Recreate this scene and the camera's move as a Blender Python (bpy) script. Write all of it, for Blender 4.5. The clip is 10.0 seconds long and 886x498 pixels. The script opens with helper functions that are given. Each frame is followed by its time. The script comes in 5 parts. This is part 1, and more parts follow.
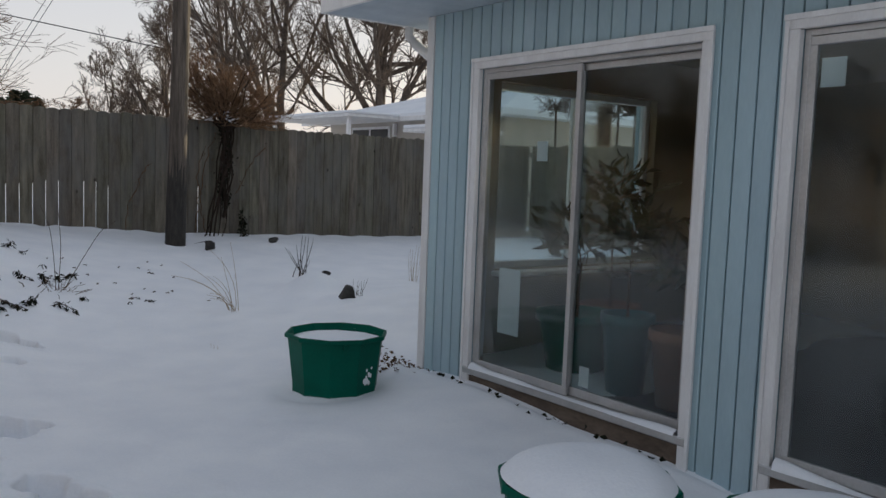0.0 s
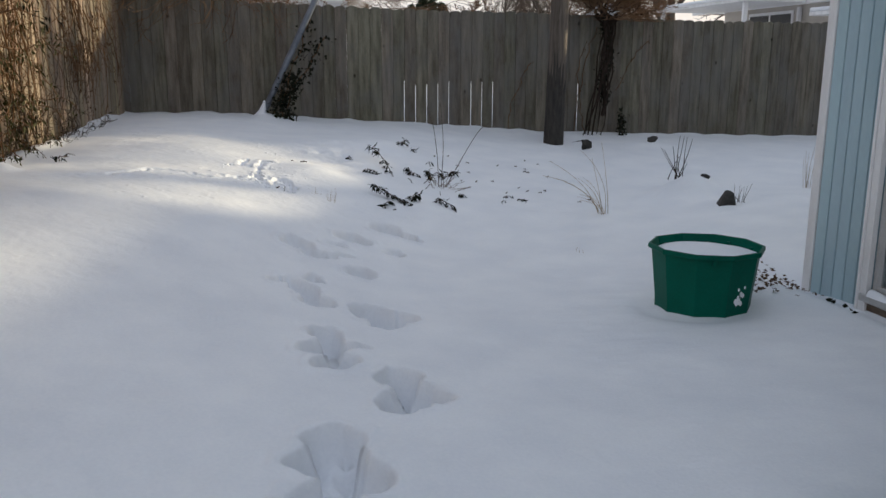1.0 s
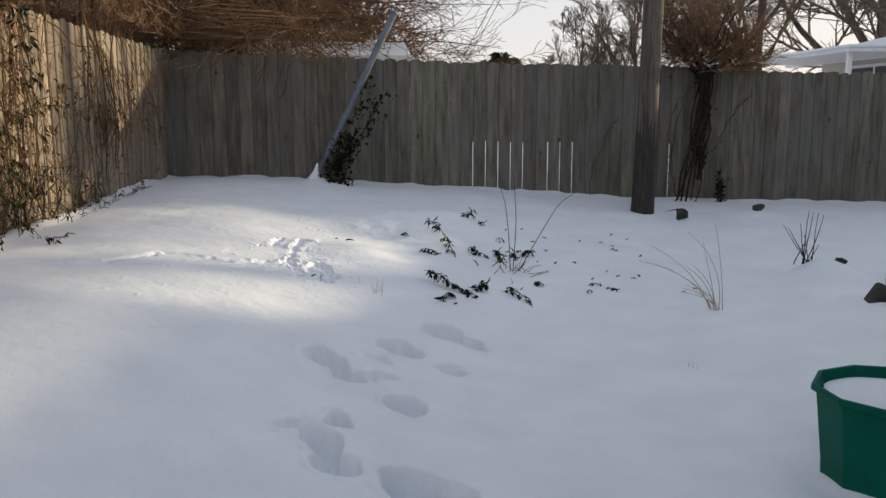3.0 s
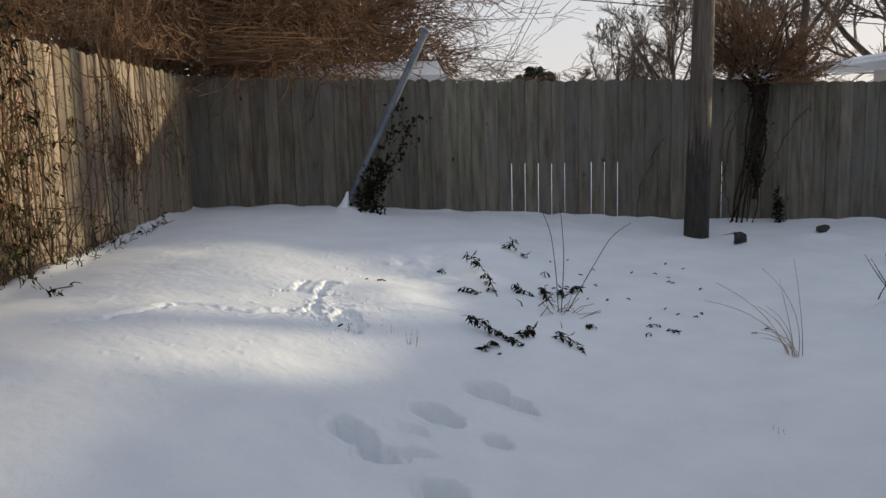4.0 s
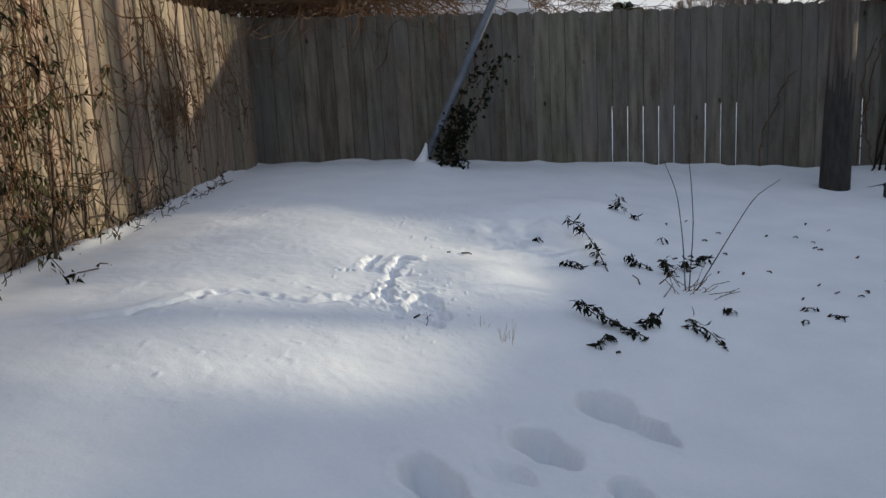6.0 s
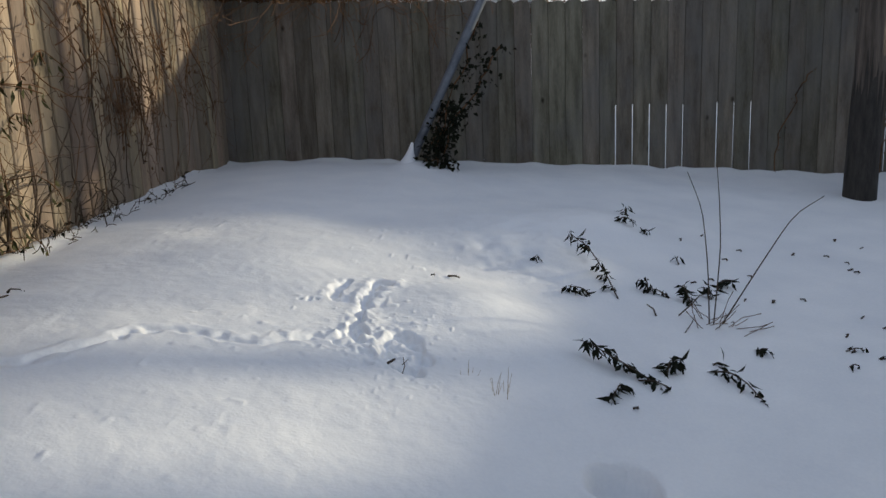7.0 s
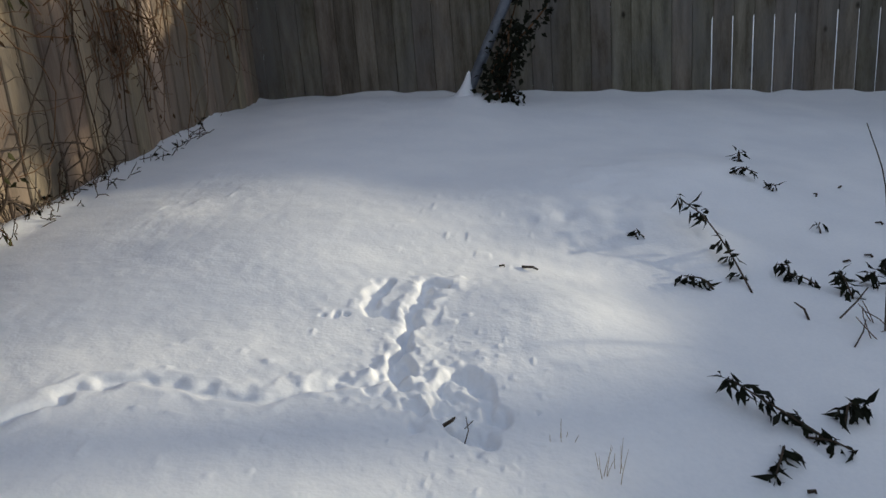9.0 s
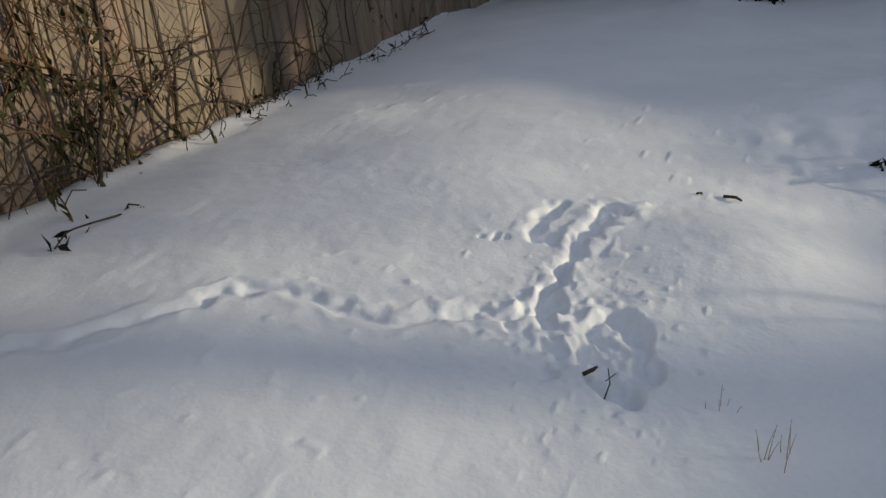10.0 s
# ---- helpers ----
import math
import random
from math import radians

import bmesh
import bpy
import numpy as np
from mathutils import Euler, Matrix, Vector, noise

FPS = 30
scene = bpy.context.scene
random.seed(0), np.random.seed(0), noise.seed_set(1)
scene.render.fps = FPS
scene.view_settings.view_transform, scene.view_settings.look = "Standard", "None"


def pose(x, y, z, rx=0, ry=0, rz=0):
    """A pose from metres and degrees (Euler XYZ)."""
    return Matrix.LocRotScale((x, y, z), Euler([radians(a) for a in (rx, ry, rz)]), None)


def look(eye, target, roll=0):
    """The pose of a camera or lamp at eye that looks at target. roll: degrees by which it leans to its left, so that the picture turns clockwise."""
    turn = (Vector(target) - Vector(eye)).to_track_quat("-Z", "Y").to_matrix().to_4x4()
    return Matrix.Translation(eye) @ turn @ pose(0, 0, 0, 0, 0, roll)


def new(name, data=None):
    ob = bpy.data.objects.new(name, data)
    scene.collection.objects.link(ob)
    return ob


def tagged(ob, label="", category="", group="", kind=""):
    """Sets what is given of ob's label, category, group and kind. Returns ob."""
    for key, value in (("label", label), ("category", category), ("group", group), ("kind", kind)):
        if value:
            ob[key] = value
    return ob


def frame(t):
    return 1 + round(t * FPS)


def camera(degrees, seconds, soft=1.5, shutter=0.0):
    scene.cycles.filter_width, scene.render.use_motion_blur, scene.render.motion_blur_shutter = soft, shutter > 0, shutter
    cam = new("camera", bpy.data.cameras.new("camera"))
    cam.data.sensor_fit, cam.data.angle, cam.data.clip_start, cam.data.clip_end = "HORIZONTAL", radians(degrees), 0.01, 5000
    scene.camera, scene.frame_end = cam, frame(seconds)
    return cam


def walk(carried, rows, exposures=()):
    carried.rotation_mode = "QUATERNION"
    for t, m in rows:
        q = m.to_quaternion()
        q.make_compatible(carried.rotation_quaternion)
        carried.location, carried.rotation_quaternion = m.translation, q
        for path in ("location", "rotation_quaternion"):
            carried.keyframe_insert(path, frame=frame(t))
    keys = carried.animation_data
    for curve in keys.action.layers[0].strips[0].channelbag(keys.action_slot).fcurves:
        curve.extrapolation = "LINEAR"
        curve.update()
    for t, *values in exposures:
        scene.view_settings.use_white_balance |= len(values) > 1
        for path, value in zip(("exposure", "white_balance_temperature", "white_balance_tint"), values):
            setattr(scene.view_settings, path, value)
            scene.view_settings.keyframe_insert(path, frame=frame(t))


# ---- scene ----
cam = camera(55.6, 10.0)
PATH = [
    (0, (-0.02, 1.343, 1.397), (1.172, 2.94, 1.221), 2.14),
    (0.3, (0.006, 1.448, 1.387), (1.134, 3.083, 1.149), 3.57),
    (0.4, (0.013, 1.449, 1.382), (1.071, 3.123, 1.098), 2.71),
    (0.5, (0.038, 1.473, 1.405), (0.998, 3.19, 1.044), 2.35),
    (1, (0.233, 1.607, 1.398), (0.6, 3.525, 0.963), 0.25),
    (1.5, (0.375, 1.855, 1.385), (0.661, 3.779, 0.917), 0.49),
    (2, (0.424, 2.279, 1.389), (0.848, 4.178, 0.925), 1.92),
    (2.5, (0.506, 2.642, 1.369), (0.841, 4.567, 0.942), 0.96),
    (2.7, (0.504, 2.783, 1.391), (0.707, 4.741, 1.036), 0.22),
    (3.8, (0.454, 3.498, 1.529), (0.661, 5.467, 1.247), -0.48),
    (4, (0.531, 3.618, 1.529), (0.647, 5.595, 1.254), -1.44),
    (4.5, (0.583, 3.824, 1.596), (0.288, 5.793, 1.408), -5.68),
    (5, (0.469, 4.121, 1.638), (0.146, 6.094, 1.568), -6.37),
    (5.5, (0.425, 4.411, 1.571), (0.239, 6.378, 1.257), -4.22),
    (5.7, (0.482, 4.516, 1.528), (0.373, 6.474, 1.137), -3.94),
    (6.8, (0.513, 5.345, 1.49), (0.437, 7.304, 1.094), -2.06),
    (7, (0.515, 5.481, 1.502), (0.453, 7.438, 1.092), -2.26),
    (7.5, (0.626, 5.793, 1.475), (0.518, 7.751, 1.083), -4.54),
    (8, (0.619, 6.055, 1.486), (0.316, 7.989, 1.073), -5.96),
    (8.5, (0.463, 6.403, 1.539), (0.241, 8.345, 1.116), -4.3),
    (9, (0.434, 6.617, 1.537), (0.228, 8.514, 0.941), -4.49),
    (9.5, (0.597, 6.832, 1.501), (0.013, 8.612, 0.801), -7.32),
    (10, (0.665, 6.935, 1.478), (-0.127, 8.61, 0.726), -7.03),
]
walk(cam, [(t, look(eye, target, roll)) for t, eye, target, roll in PATH], [(0.0, -0.17, 5850, 10), (0.5, 0.06, 5850, 10), (1.0, 0.05, 5850, 10), (2.5, 0.05, 5850, 10), (4.0, -0.18, 5750, 10), (4.5, -0.2, 5750, 10), (5.5, -0.25, 5400, 10), (7.5, -0.32, 5500, 10), (9.0, -0.38, 5450, 10), (10.0, -0.72, 5500, 10)])

# ---- daylight: low winter sun from the east-north-east, hazy sky ----
SUN = Vector((0.932, 0.335, 0.146)).normalized()
world = bpy.data.worlds.new("winter_sky")
scene.world = world
world.use_nodes = True
wn, wl = world.node_tree.nodes, world.node_tree.links
wn.clear()
w_out = wn.new("ShaderNodeOutputWorld")
w_bg = wn.new("ShaderNodeBackground")
w_sky = wn.new("ShaderNodeTexSky")
w_sky.sky_type = "NISHITA"
w_sky.sun_disc = False
w_sky.sun_elevation = math.asin(SUN.z)
w_sky.sun_rotation = math.atan2(SUN.x, SUN.y)
w_sky.air_density, w_sky.dust_density, w_sky.ozone_density = 1.0, 3.0, 1.0
w_haze = wn.new("ShaderNodeMix")
w_haze.data_type = "RGBA"
w_haze.inputs[0].default_value = 0.66
# haze is creamy and bright at the horizon, cooler overhead
w_co, w_sep, w_grad = wn.new("ShaderNodeTexCoord"), wn.new("ShaderNodeSeparateXYZ"), wn.new("ShaderNodeValToRGB")
wl.new(w_co.outputs["Generated"], w_sep.inputs[0])
wl.new(w_sep.outputs["Z"], w_grad.inputs[0])
w_grad.color_ramp.elements[0].position, w_grad.color_ramp.elements[0].color = 0.0, (11.0, 9.7, 8.6, 1)
w_grad.color_ramp.elements[1].position, w_grad.color_ramp.elements[1].color = 1.0, (4.5, 4.75, 5.15, 1)
w_mid = w_grad.color_ramp.elements.new(0.28)
w_mid.color = (7.6, 7.3, 7.1, 1)
wl.new(w_grad.outputs[0], w_haze.inputs[7])
wl.new(w_sky.outputs[0], w_haze.inputs[6])
wl.new(w_haze.outputs[2], w_bg.inputs[0])
w_bg.inputs[1].default_value = 0.12
wl.new(w_bg.outputs[0], w_out.inputs[0])
sun = new("sun", bpy.data.lights.new("sun", "SUN"))
sun.data.energy, sun.data.angle, sun.data.color = 5.2, radians(1.2), (1.0, 0.80, 0.48)
sun.matrix_world = look(SUN * 30, (0, 0, 0))


# ---- materials ----
def material(name, base, second, rough=0.7, scale=6.0, stretch=(1, 1, 1), bump=0.15, fine=60.0, metal=0.0, vary=0.0, dist=0.01, knots=False, blotch=None):
    """Two-scale noise between two colours, with relief; vary shifts brightness object by object."""
    m = bpy.data.materials.new(name)
    m.use_nodes = True
    n, l = m.node_tree.nodes, m.node_tree.links
    b = n["Principled BSDF"]
    geo = n.new("ShaderNodeNewGeometry")
    mp = n.new("ShaderNodeMapping")
    mp.inputs["Scale"].default_value = stretch
    l.new(geo.outputs["Position"], mp.inputs["Vector"])
    info = n.new("ShaderNodeObjectInfo")
    shift = n.new("ShaderNodeVectorMath")
    shift.operation = "MULTIPLY_ADD"
    shift.inputs[1].default_value = (37.0, 53.0, 19.0) if vary else (0, 0, 0)
    l.new(info.outputs["Random"], shift.inputs[0])
    l.new(mp.outputs[0], shift.inputs[2])
    a = n.new("ShaderNodeTexNoise")
    a.inputs["Scale"].default_value, a.inputs["Detail"].default_value = scale, 5.0
    f = n.new("ShaderNodeTexNoise")
    f.inputs["Scale"].default_value, f.inputs["Detail"].default_value = fine, 3.0
    l.new(shift.outputs[0], a.inputs["Vector"])
    l.new(shift.outputs[0], f.inputs["Vector"])
    add = n.new("ShaderNodeMath")
    add.operation = "MULTIPLY_ADD"
    add.inputs[1].default_value = 0.45
    l.new(f.outputs[0], add.inputs[0])
    l.new(a.outputs[0], add.inputs[2])
    ramp = n.new("ShaderNodeValToRGB")
    ramp.color_ramp.elements[0].position, ramp.color_ramp.elements[1].position = 0.5, 0.95
    ramp.color_ramp.elements[0].color, ramp.color_ramp.elements[1].color = (*base, 1), (*second, 1)
    l.new(add.outputs[0], ramp.inputs[0])
    colour = ramp.outputs[0]
    if vary:
        hsv = n.new("ShaderNodeHueSaturation")
        rng = n.new("ShaderNodeMapRange")
        rng.inputs["To Min"].default_value, rng.inputs["To Max"].default_value = 1 - vary, 1 + vary
        l.new(info.outputs["Random"], rng.inputs["Value"])
        l.new(rng.outputs[0], hsv.inputs["Value"])
        spin = n.new("ShaderNodeMath")
        spin.operation = "MULTIPLY"
        spin.inputs[1].default_value = 7.31
        wrap = n.new("ShaderNodeMath")
        wrap.operation = "FRACT"
        hue = n.new("ShaderNodeMapRange")
        hue.inputs["To Min"].default_value, hue.inputs["To Max"].default_value = 0.5 - 0.09 * vary, 0.5 + 0.12 * vary
        l.new(info.outputs["Random"], spin.inputs[0])
        l.new(spin.outputs[0], wrap.inputs[0])
        l.new(wrap.outputs[0], hue.inputs["Value"])
        l.new(hue.outputs[0], hsv.inputs["Hue"])
        l.new(colour, hsv.inputs["Color"])
        colour = hsv.outputs[0]
    if blotch:
        spot = n.new("ShaderNodeTexNoise")
        spot.inputs["Scale"].default_value, spot.inputs["Detail"].default_value, spot.inputs["Roughness"].default_value = 1.5, 7.0, 0.68
        sp = n.new("ShaderNodeMapping")
        sp.inputs["Scale"].default_value = (1.6, 1.6, 0.8)
        l.new(geo.outputs["Position"], sp.inputs["Vector"])
        l.new(sp.outputs[0], spot.inputs["Vector"])
        sr = n.new("ShaderNodeMapRange")
        sr.inputs["From Min"].default_value, sr.inputs["From Max"].default_value = 0.44, 0.68
        sr.inputs["To Max"].default_value = 0.75
        l.new(spot.outputs[0], sr.inputs["Value"])
        sm = n.new("ShaderNodeMix")
        sm.data_type = "RGBA"
        sm.inputs[7].default_value = (*blotch, 1)
        l.new(sr.outputs[0], sm.inputs[0])
        l.new(colour, sm.inputs[6])
        colour = sm.outputs[2]
    if knots:
        vor = n.new("ShaderNodeTexVoronoi")
        vor.inputs["Scale"].default_value = 3.2
        kp = n.new("ShaderNodeMapping")
        kp.inputs["Scale"].default_value = (1.0, 1.0, 0.6)
        l.new(geo.outputs["Position"], kp.inputs["Vector"])
        l.new(kp.outputs[0], vor.inputs["Vector"])
        kr = n.new("ShaderNodeMapRange")
        kr.inputs["From Min"].default_value, kr.inputs["From Max"].default_value = 0.025, 0.075
        kr.inputs["To Min"].default_value, kr.inputs["To Max"].default_value = 0.25, 1.0
        l.new(vor.outputs["Distance"], kr.inputs["Value"])
        km = n.new("ShaderNodeMix")
        km.data_type, km.blend_type = "RGBA", "MULTIPLY"
        km.inputs[0].default_value = 1.0
        l.new(colour, km.inputs[6])
        l.new(kr.outputs[0], km.inputs[7])
        colour = km.outputs[2]
    l.new(colour, b.inputs["Base Color"])
    b.inputs["Roughness"].default_value, b.inputs["Metallic"].default_value = rough, metal
    bp = n.new("ShaderNodeBump")
    bp.inputs["Strength"].default_value, bp.inputs["Distance"].default_value = bump, dist
    l.new(add.outputs[0], bp.inputs["Height"])
    l.new(bp.outputs[0], b.inputs["Normal"])
    return m


SNOW = material("snow", (0.80, 0.82, 0.86), (0.90, 0.91, 0.93), 0.6, 2.5, bump=0.40, fine=70, dist=0.009)
SNOW_ROOF = material("roof_snow", (0.78, 0.80, 0.84), (0.88, 0.89, 0.91), 0.6, 1.2, bump=0.3, fine=20, dist=0.02)
BOARD_OLD = material("weathered_grey_boards", (0.086, 0.076, 0.057), (0.206, 0.185, 0.147), 0.9, 3.0, (6, 6, 0.7), 0.5, 34, vary=0.22, knots=True, blotch=(0.155, 0.150, 0.142))
BOARD_TAN = material("weathered_tan_boards", (0.135, 0.107, 0.080), (0.345, 0.270, 0.194), 0.85, 1.5, (5, 5, 0.55), 0.45, 22, vary=0.22, knots=True, blotch=(0.215, 0.185, 0.150))
RAIL = material("rail_wood", (0.10, 0.09, 0.07), (0.19, 0.17, 0.13), 0.9, 5, bump=0.3)
SIDING = material("pale_blue_siding_paint", (0.335, 0.45, 0.50), (0.405, 0.53, 0.575), 0.6, 2.0, (2, 2, 0.5), 0.2, 40, vary=0.05)
# darker siding blue: shade inside the grooves is put into this colour
GROOVE = material("painted_groove_shade", (0.19, 0.28, 0.32), (0.23, 0.32, 0.36), 0.7)
TRIM = material("aged_white_trim_paint", (0.70, 0.685, 0.675), (0.85, 0.84, 0.83), 0.6, 3, (3, 3, 0.8), 0.25, 50, vary=0.05)
SOFFIT = material("soffit_paint", (0.42, 0.47, 0.52), (0.52, 0.57, 0.61), 0.6)
ALU = material("dull_aluminium", (0.42, 0.41, 0.40), (0.56, 0.55, 0.54), 0.42, 5, bump=0.05, metal=0.5)
SILL = material("damp_sill_wood", (0.07, 0.05, 0.035), (0.17, 0.125, 0.09), 0.75, 8, (1, 0.4, 1), 0.4, 60)
GREEN = material("green_plastic", (0.001, 0.078, 0.050), (0.003, 0.112, 0.074), 0.5, 3, bump=0.06, fine=80)
POLE = material("creosoted_pole", (0.045, 0.036, 0.028), (0.16, 0.13, 0.105), 0.9, 3.5, (9, 9, 0.5), 0.7, 20, dist=0.02)
TAR = material("pole_tar", (0.012, 0.011, 0.010), (0.05, 0.043, 0.036), 0.85, 5, (6, 6, 1), 0.5, 30)
STEEL = material("galvanised_pipe", (0.10, 0.115, 0.14), (0.20, 0.22, 0.255), 0.5, 7, bump=0.1, metal=0.35)
BARK = material("dark_bark", (0.04, 0.03, 0.023), (0.11, 0.085, 0.065), 0.95, 6, (5, 5, 1), 0.7, 40)
BARK_FAR = material("grey_brown_bark", (0.06, 0.049, 0.041), (0.13, 0.106, 0.09), 0.95, 3)
BARK_BLACK = material("black_wet_bark", (0.016, 0.012, 0.010), (0.052, 0.038, 0.030), 0.95, 7, (5, 5, 1), 0.8, 40)
TWIG_RED = material("red_brown_twigs", (0.10, 0.058, 0.035), (0.24, 0.15, 0.09), 0.85, 4)
TWIG_FAR = material("far_twigs", (0.11, 0.085, 0.068), (0.21, 0.168, 0.138), 0.9, 1.5)
VINE = material("woody_vine", (0.06, 0.033, 0.017), (0.18, 0.10, 0.05), 0.85, 8)
STRAW = material("dry_straw", (0.30, 0.23, 0.15), (0.46, 0.37, 0.26), 0.8, 10)
LEAF_DARK = material("dark_evergreen_leaf", (0.006, 0.008, 0.005), (0.017, 0.019, 0.010), 0.7, 12)
LEAF_OLIVE = material("olive_evergreen_leaf", (0.026, 0.029, 0.011), (0.066, 0.062, 0.024), 0.7, 9)
LEAF_BROWN = material("dead_leaf", (0.06, 0.035, 0.02), (0.16, 0.10, 0.055), 0.8, 14)
CONIFER = material("conifer_needles", (0.022, 0.034, 0.018), (0.05, 0.065, 0.032), 0.8, 3)
STONE = material("dark_stone", (0.018, 0.017, 0.016), (0.07, 0.064, 0.058), 0.9, 9, bump=0.6)
WALL_FAR = material("cream_house_paint", (0.42, 0.38, 0.33), (0.50, 0.455, 0.40), 0.7, 2)
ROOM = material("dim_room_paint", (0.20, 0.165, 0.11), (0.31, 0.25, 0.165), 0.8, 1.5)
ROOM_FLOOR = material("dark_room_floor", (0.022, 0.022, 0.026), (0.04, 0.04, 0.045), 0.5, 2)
PAPER = material("paper", (0.62, 0.64, 0.64), (0.75, 0.76, 0.76), 0.8, 4)
BLACK = material("black_metal", (0.015, 0.015, 0.016), (0.03, 0.03, 0.03), 0.5, 5)
TEAL = material("teal_glaze", (0.02, 0.10, 0.11), (0.04, 0.15, 0.16), 0.3, 5)
TERRA = material("terracotta", (0.22, 0.09, 0.05), (0.33, 0.15, 0.09), 0.8, 5)
WIRE = material("wire_rubber", (0.012, 0.012, 0.013), (0.03, 0.03, 0.03), 0.7)

GLASS = bpy.data.materials.new("window_glass")
GLASS.use_nodes = True
_g, _l = GLASS.node_tree.nodes, GLASS.node_tree.links
_b = _g["Principled BSDF"]
_b.inputs["Base Color"].default_value = (0.80, 0.90, 0.91, 1)
_b.inputs["Transmission Weight"].default_value = 1.0
_b.inputs["IOR"].default_value = 1.42
_n = _g.new("ShaderNodeTexNoise")
_n.inputs["Scale"].default_value = 2.2
_r = _g.new("ShaderNodeMapRange")
_r.inputs["From Min"].default_value, _r.inputs["From Max"].default_value = 0.42, 0.75
_r.inputs["To Min"].default_value, _r.inputs["To Max"].default_value = 0.0, 0.10
_l.new(_n.outputs[0], _r.inputs[0])
_l.new(_r.outputs[0], _b.inputs["Roughness"])
_d = _g.new("ShaderNodeBsdfDiffuse")
_d.inputs[0].default_value = (0.55, 0.58, 0.58, 1)
_n2 = _g.new("ShaderNodeTexNoise")
_n2.inputs["Scale"].default_value, _n2.inputs["Detail"].default_value = 2.0, 7.0
_r2 = _g.new("ShaderNodeMapRange")
_r2.inputs["From Min"].default_value, _r2.inputs["From Max"].default_value = 0.40, 0.75
_r2.inputs["To Min"].default_value, _r2.inputs["To Max"].default_value = 0.0, 0.045
_mx = _g.new("ShaderNodeMixShader")
_l.new(_n2.outputs[0], _r2.inputs[0])
_l.new(_r2.outputs[0], _mx.inputs[0])
_l.new(_b.outputs[0], _mx.inputs[1])
_l.new(_d.outputs[0], _mx.inputs[2])
_l.new(_mx.outputs[0], _g["Material Output"].inputs[0])
GLASS_HAZY = GLASS.copy()
GLASS_HAZY.name = "hazy_window_glass"
for _x in GLASS_HAZY.node_tree.nodes:
    if _x.type == "MAP_RANGE" and _x.inputs["To Max"].default_value > 0.0 and _x.inputs["From Min"].default_value < 0.41:
        _x.inputs["To Min"].default_value, _x.inputs["To Max"].default_value = 0.01, 0.11


# ---- building helpers ----
for _m in (LEAF_DARK, LEAF_OLIVE, LEAF_BROWN, TWIG_RED, TWIG_FAR, VINE, BARK, BARK_BLACK, BOARD_OLD, BOARD_TAN, GREEN):
    _m.node_tree.nodes["Principled BSDF"].inputs["Specular IOR Level"].default_value = 0.12


def thing(name, at, label, category, group="", kind=""):
    ob = new(name)
    ob.location = at
    ob.empty_display_size = 0.1
    return tagged(ob, label, category, group, kind)


def put(name, data, mat, parent=None, label=""):
    """Links a mesh given in world places, under its thing or part."""
    ob = new(name, data)
    if mat and not data.materials:
        data.materials.append(mat)
    if parent:
        ob.parent = parent
        if parent.parent is None:
            ob.matrix_parent_inverse = Matrix.Translation(-Vector(parent.location))
    if name.endswith(("_tangle", "_fringe", "_cluster", "_dusting")) or name in ("foliage", "dead_foliage", "crown", "matted_vine"):
        ob["kind"] = "stuff"
    return tagged(ob, label)


def as_mesh(name, verts, faces, smooth=False):
    me = bpy.data.meshes.new(name)
    me.from_pydata([tuple(v) for v in verts], [], [tuple(f) for f in faces])
    if smooth:
        me.polygons.foreach_set("use_smooth", [True] * len(me.polygons))
    me.update()
    return me


def fast_mesh(name, verts, quads, smooth=True):
    """A mesh of four-cornered faces from arrays."""
    verts, quads = np.asarray(verts, np.float32), np.asarray(quads, np.int32)
    me = bpy.data.meshes.new(name)
    me.vertices.add(len(verts))
    me.vertices.foreach_set("co", verts.ravel())
    me.loops.add(quads.size)
    me.loops.foreach_set("vertex_index", quads.ravel())
    me.polygons.add(len(quads))
    me.polygons.foreach_set("loop_start", np.arange(0, quads.size, 4, dtype=np.int32))
    me.polygons.foreach_set("use_smooth", np.full(len(quads), smooth))
    me.update(calc_edges=True)
    return me


def from_bm(name, bm, smooth=False):
    me = bpy.data.meshes.new(name)
    bm.to_mesh(me)
    bm.free()
    if smooth:
        me.polygons.foreach_set("use_smooth", [True] * len(me.polygons))
    return me


def block(x0, x1, y0, y1, z0, z1, bevel=0.004, segments=1):
    """A box with softened edges."""
    bm = bmesh.new()
    m = Matrix.LocRotScale(((x0 + x1) / 2, (y0 + y1) / 2, (z0 + z1) / 2), None, (x1 - x0, y1 - y0, z1 - z0))
    bmesh.ops.create_cube(bm, size=1, matrix=m)
    if bevel:
        bmesh.ops.bevel(bm, geom=bm.edges[:], offset=bevel, segments=segments, affect="EDGES", profile=0.6)
    return from_bm("block", bm)


def lathe(name, profile, at, sides=24, smooth=True, turn=0.0):
    """A turned form from rows of radius and height."""
    a = np.arange(sides) / sides * 2 * math.pi + turn
    v = np.concatenate([np.stack([at[0] + r * np.cos(a), at[1] + r * np.sin(a), np.full(sides, at[2] + z)], 1) for r, z in profile])
    i = np.arange(sides)
    q = np.concatenate([np.stack([k * sides + i, k * sides + (i + 1) % sides, (k + 1) * sides + (i + 1) % sides, (k + 1) * sides + i], 1) for k in range(len(profile) - 1)])
    return fast_mesh(name, v, q, smooth)


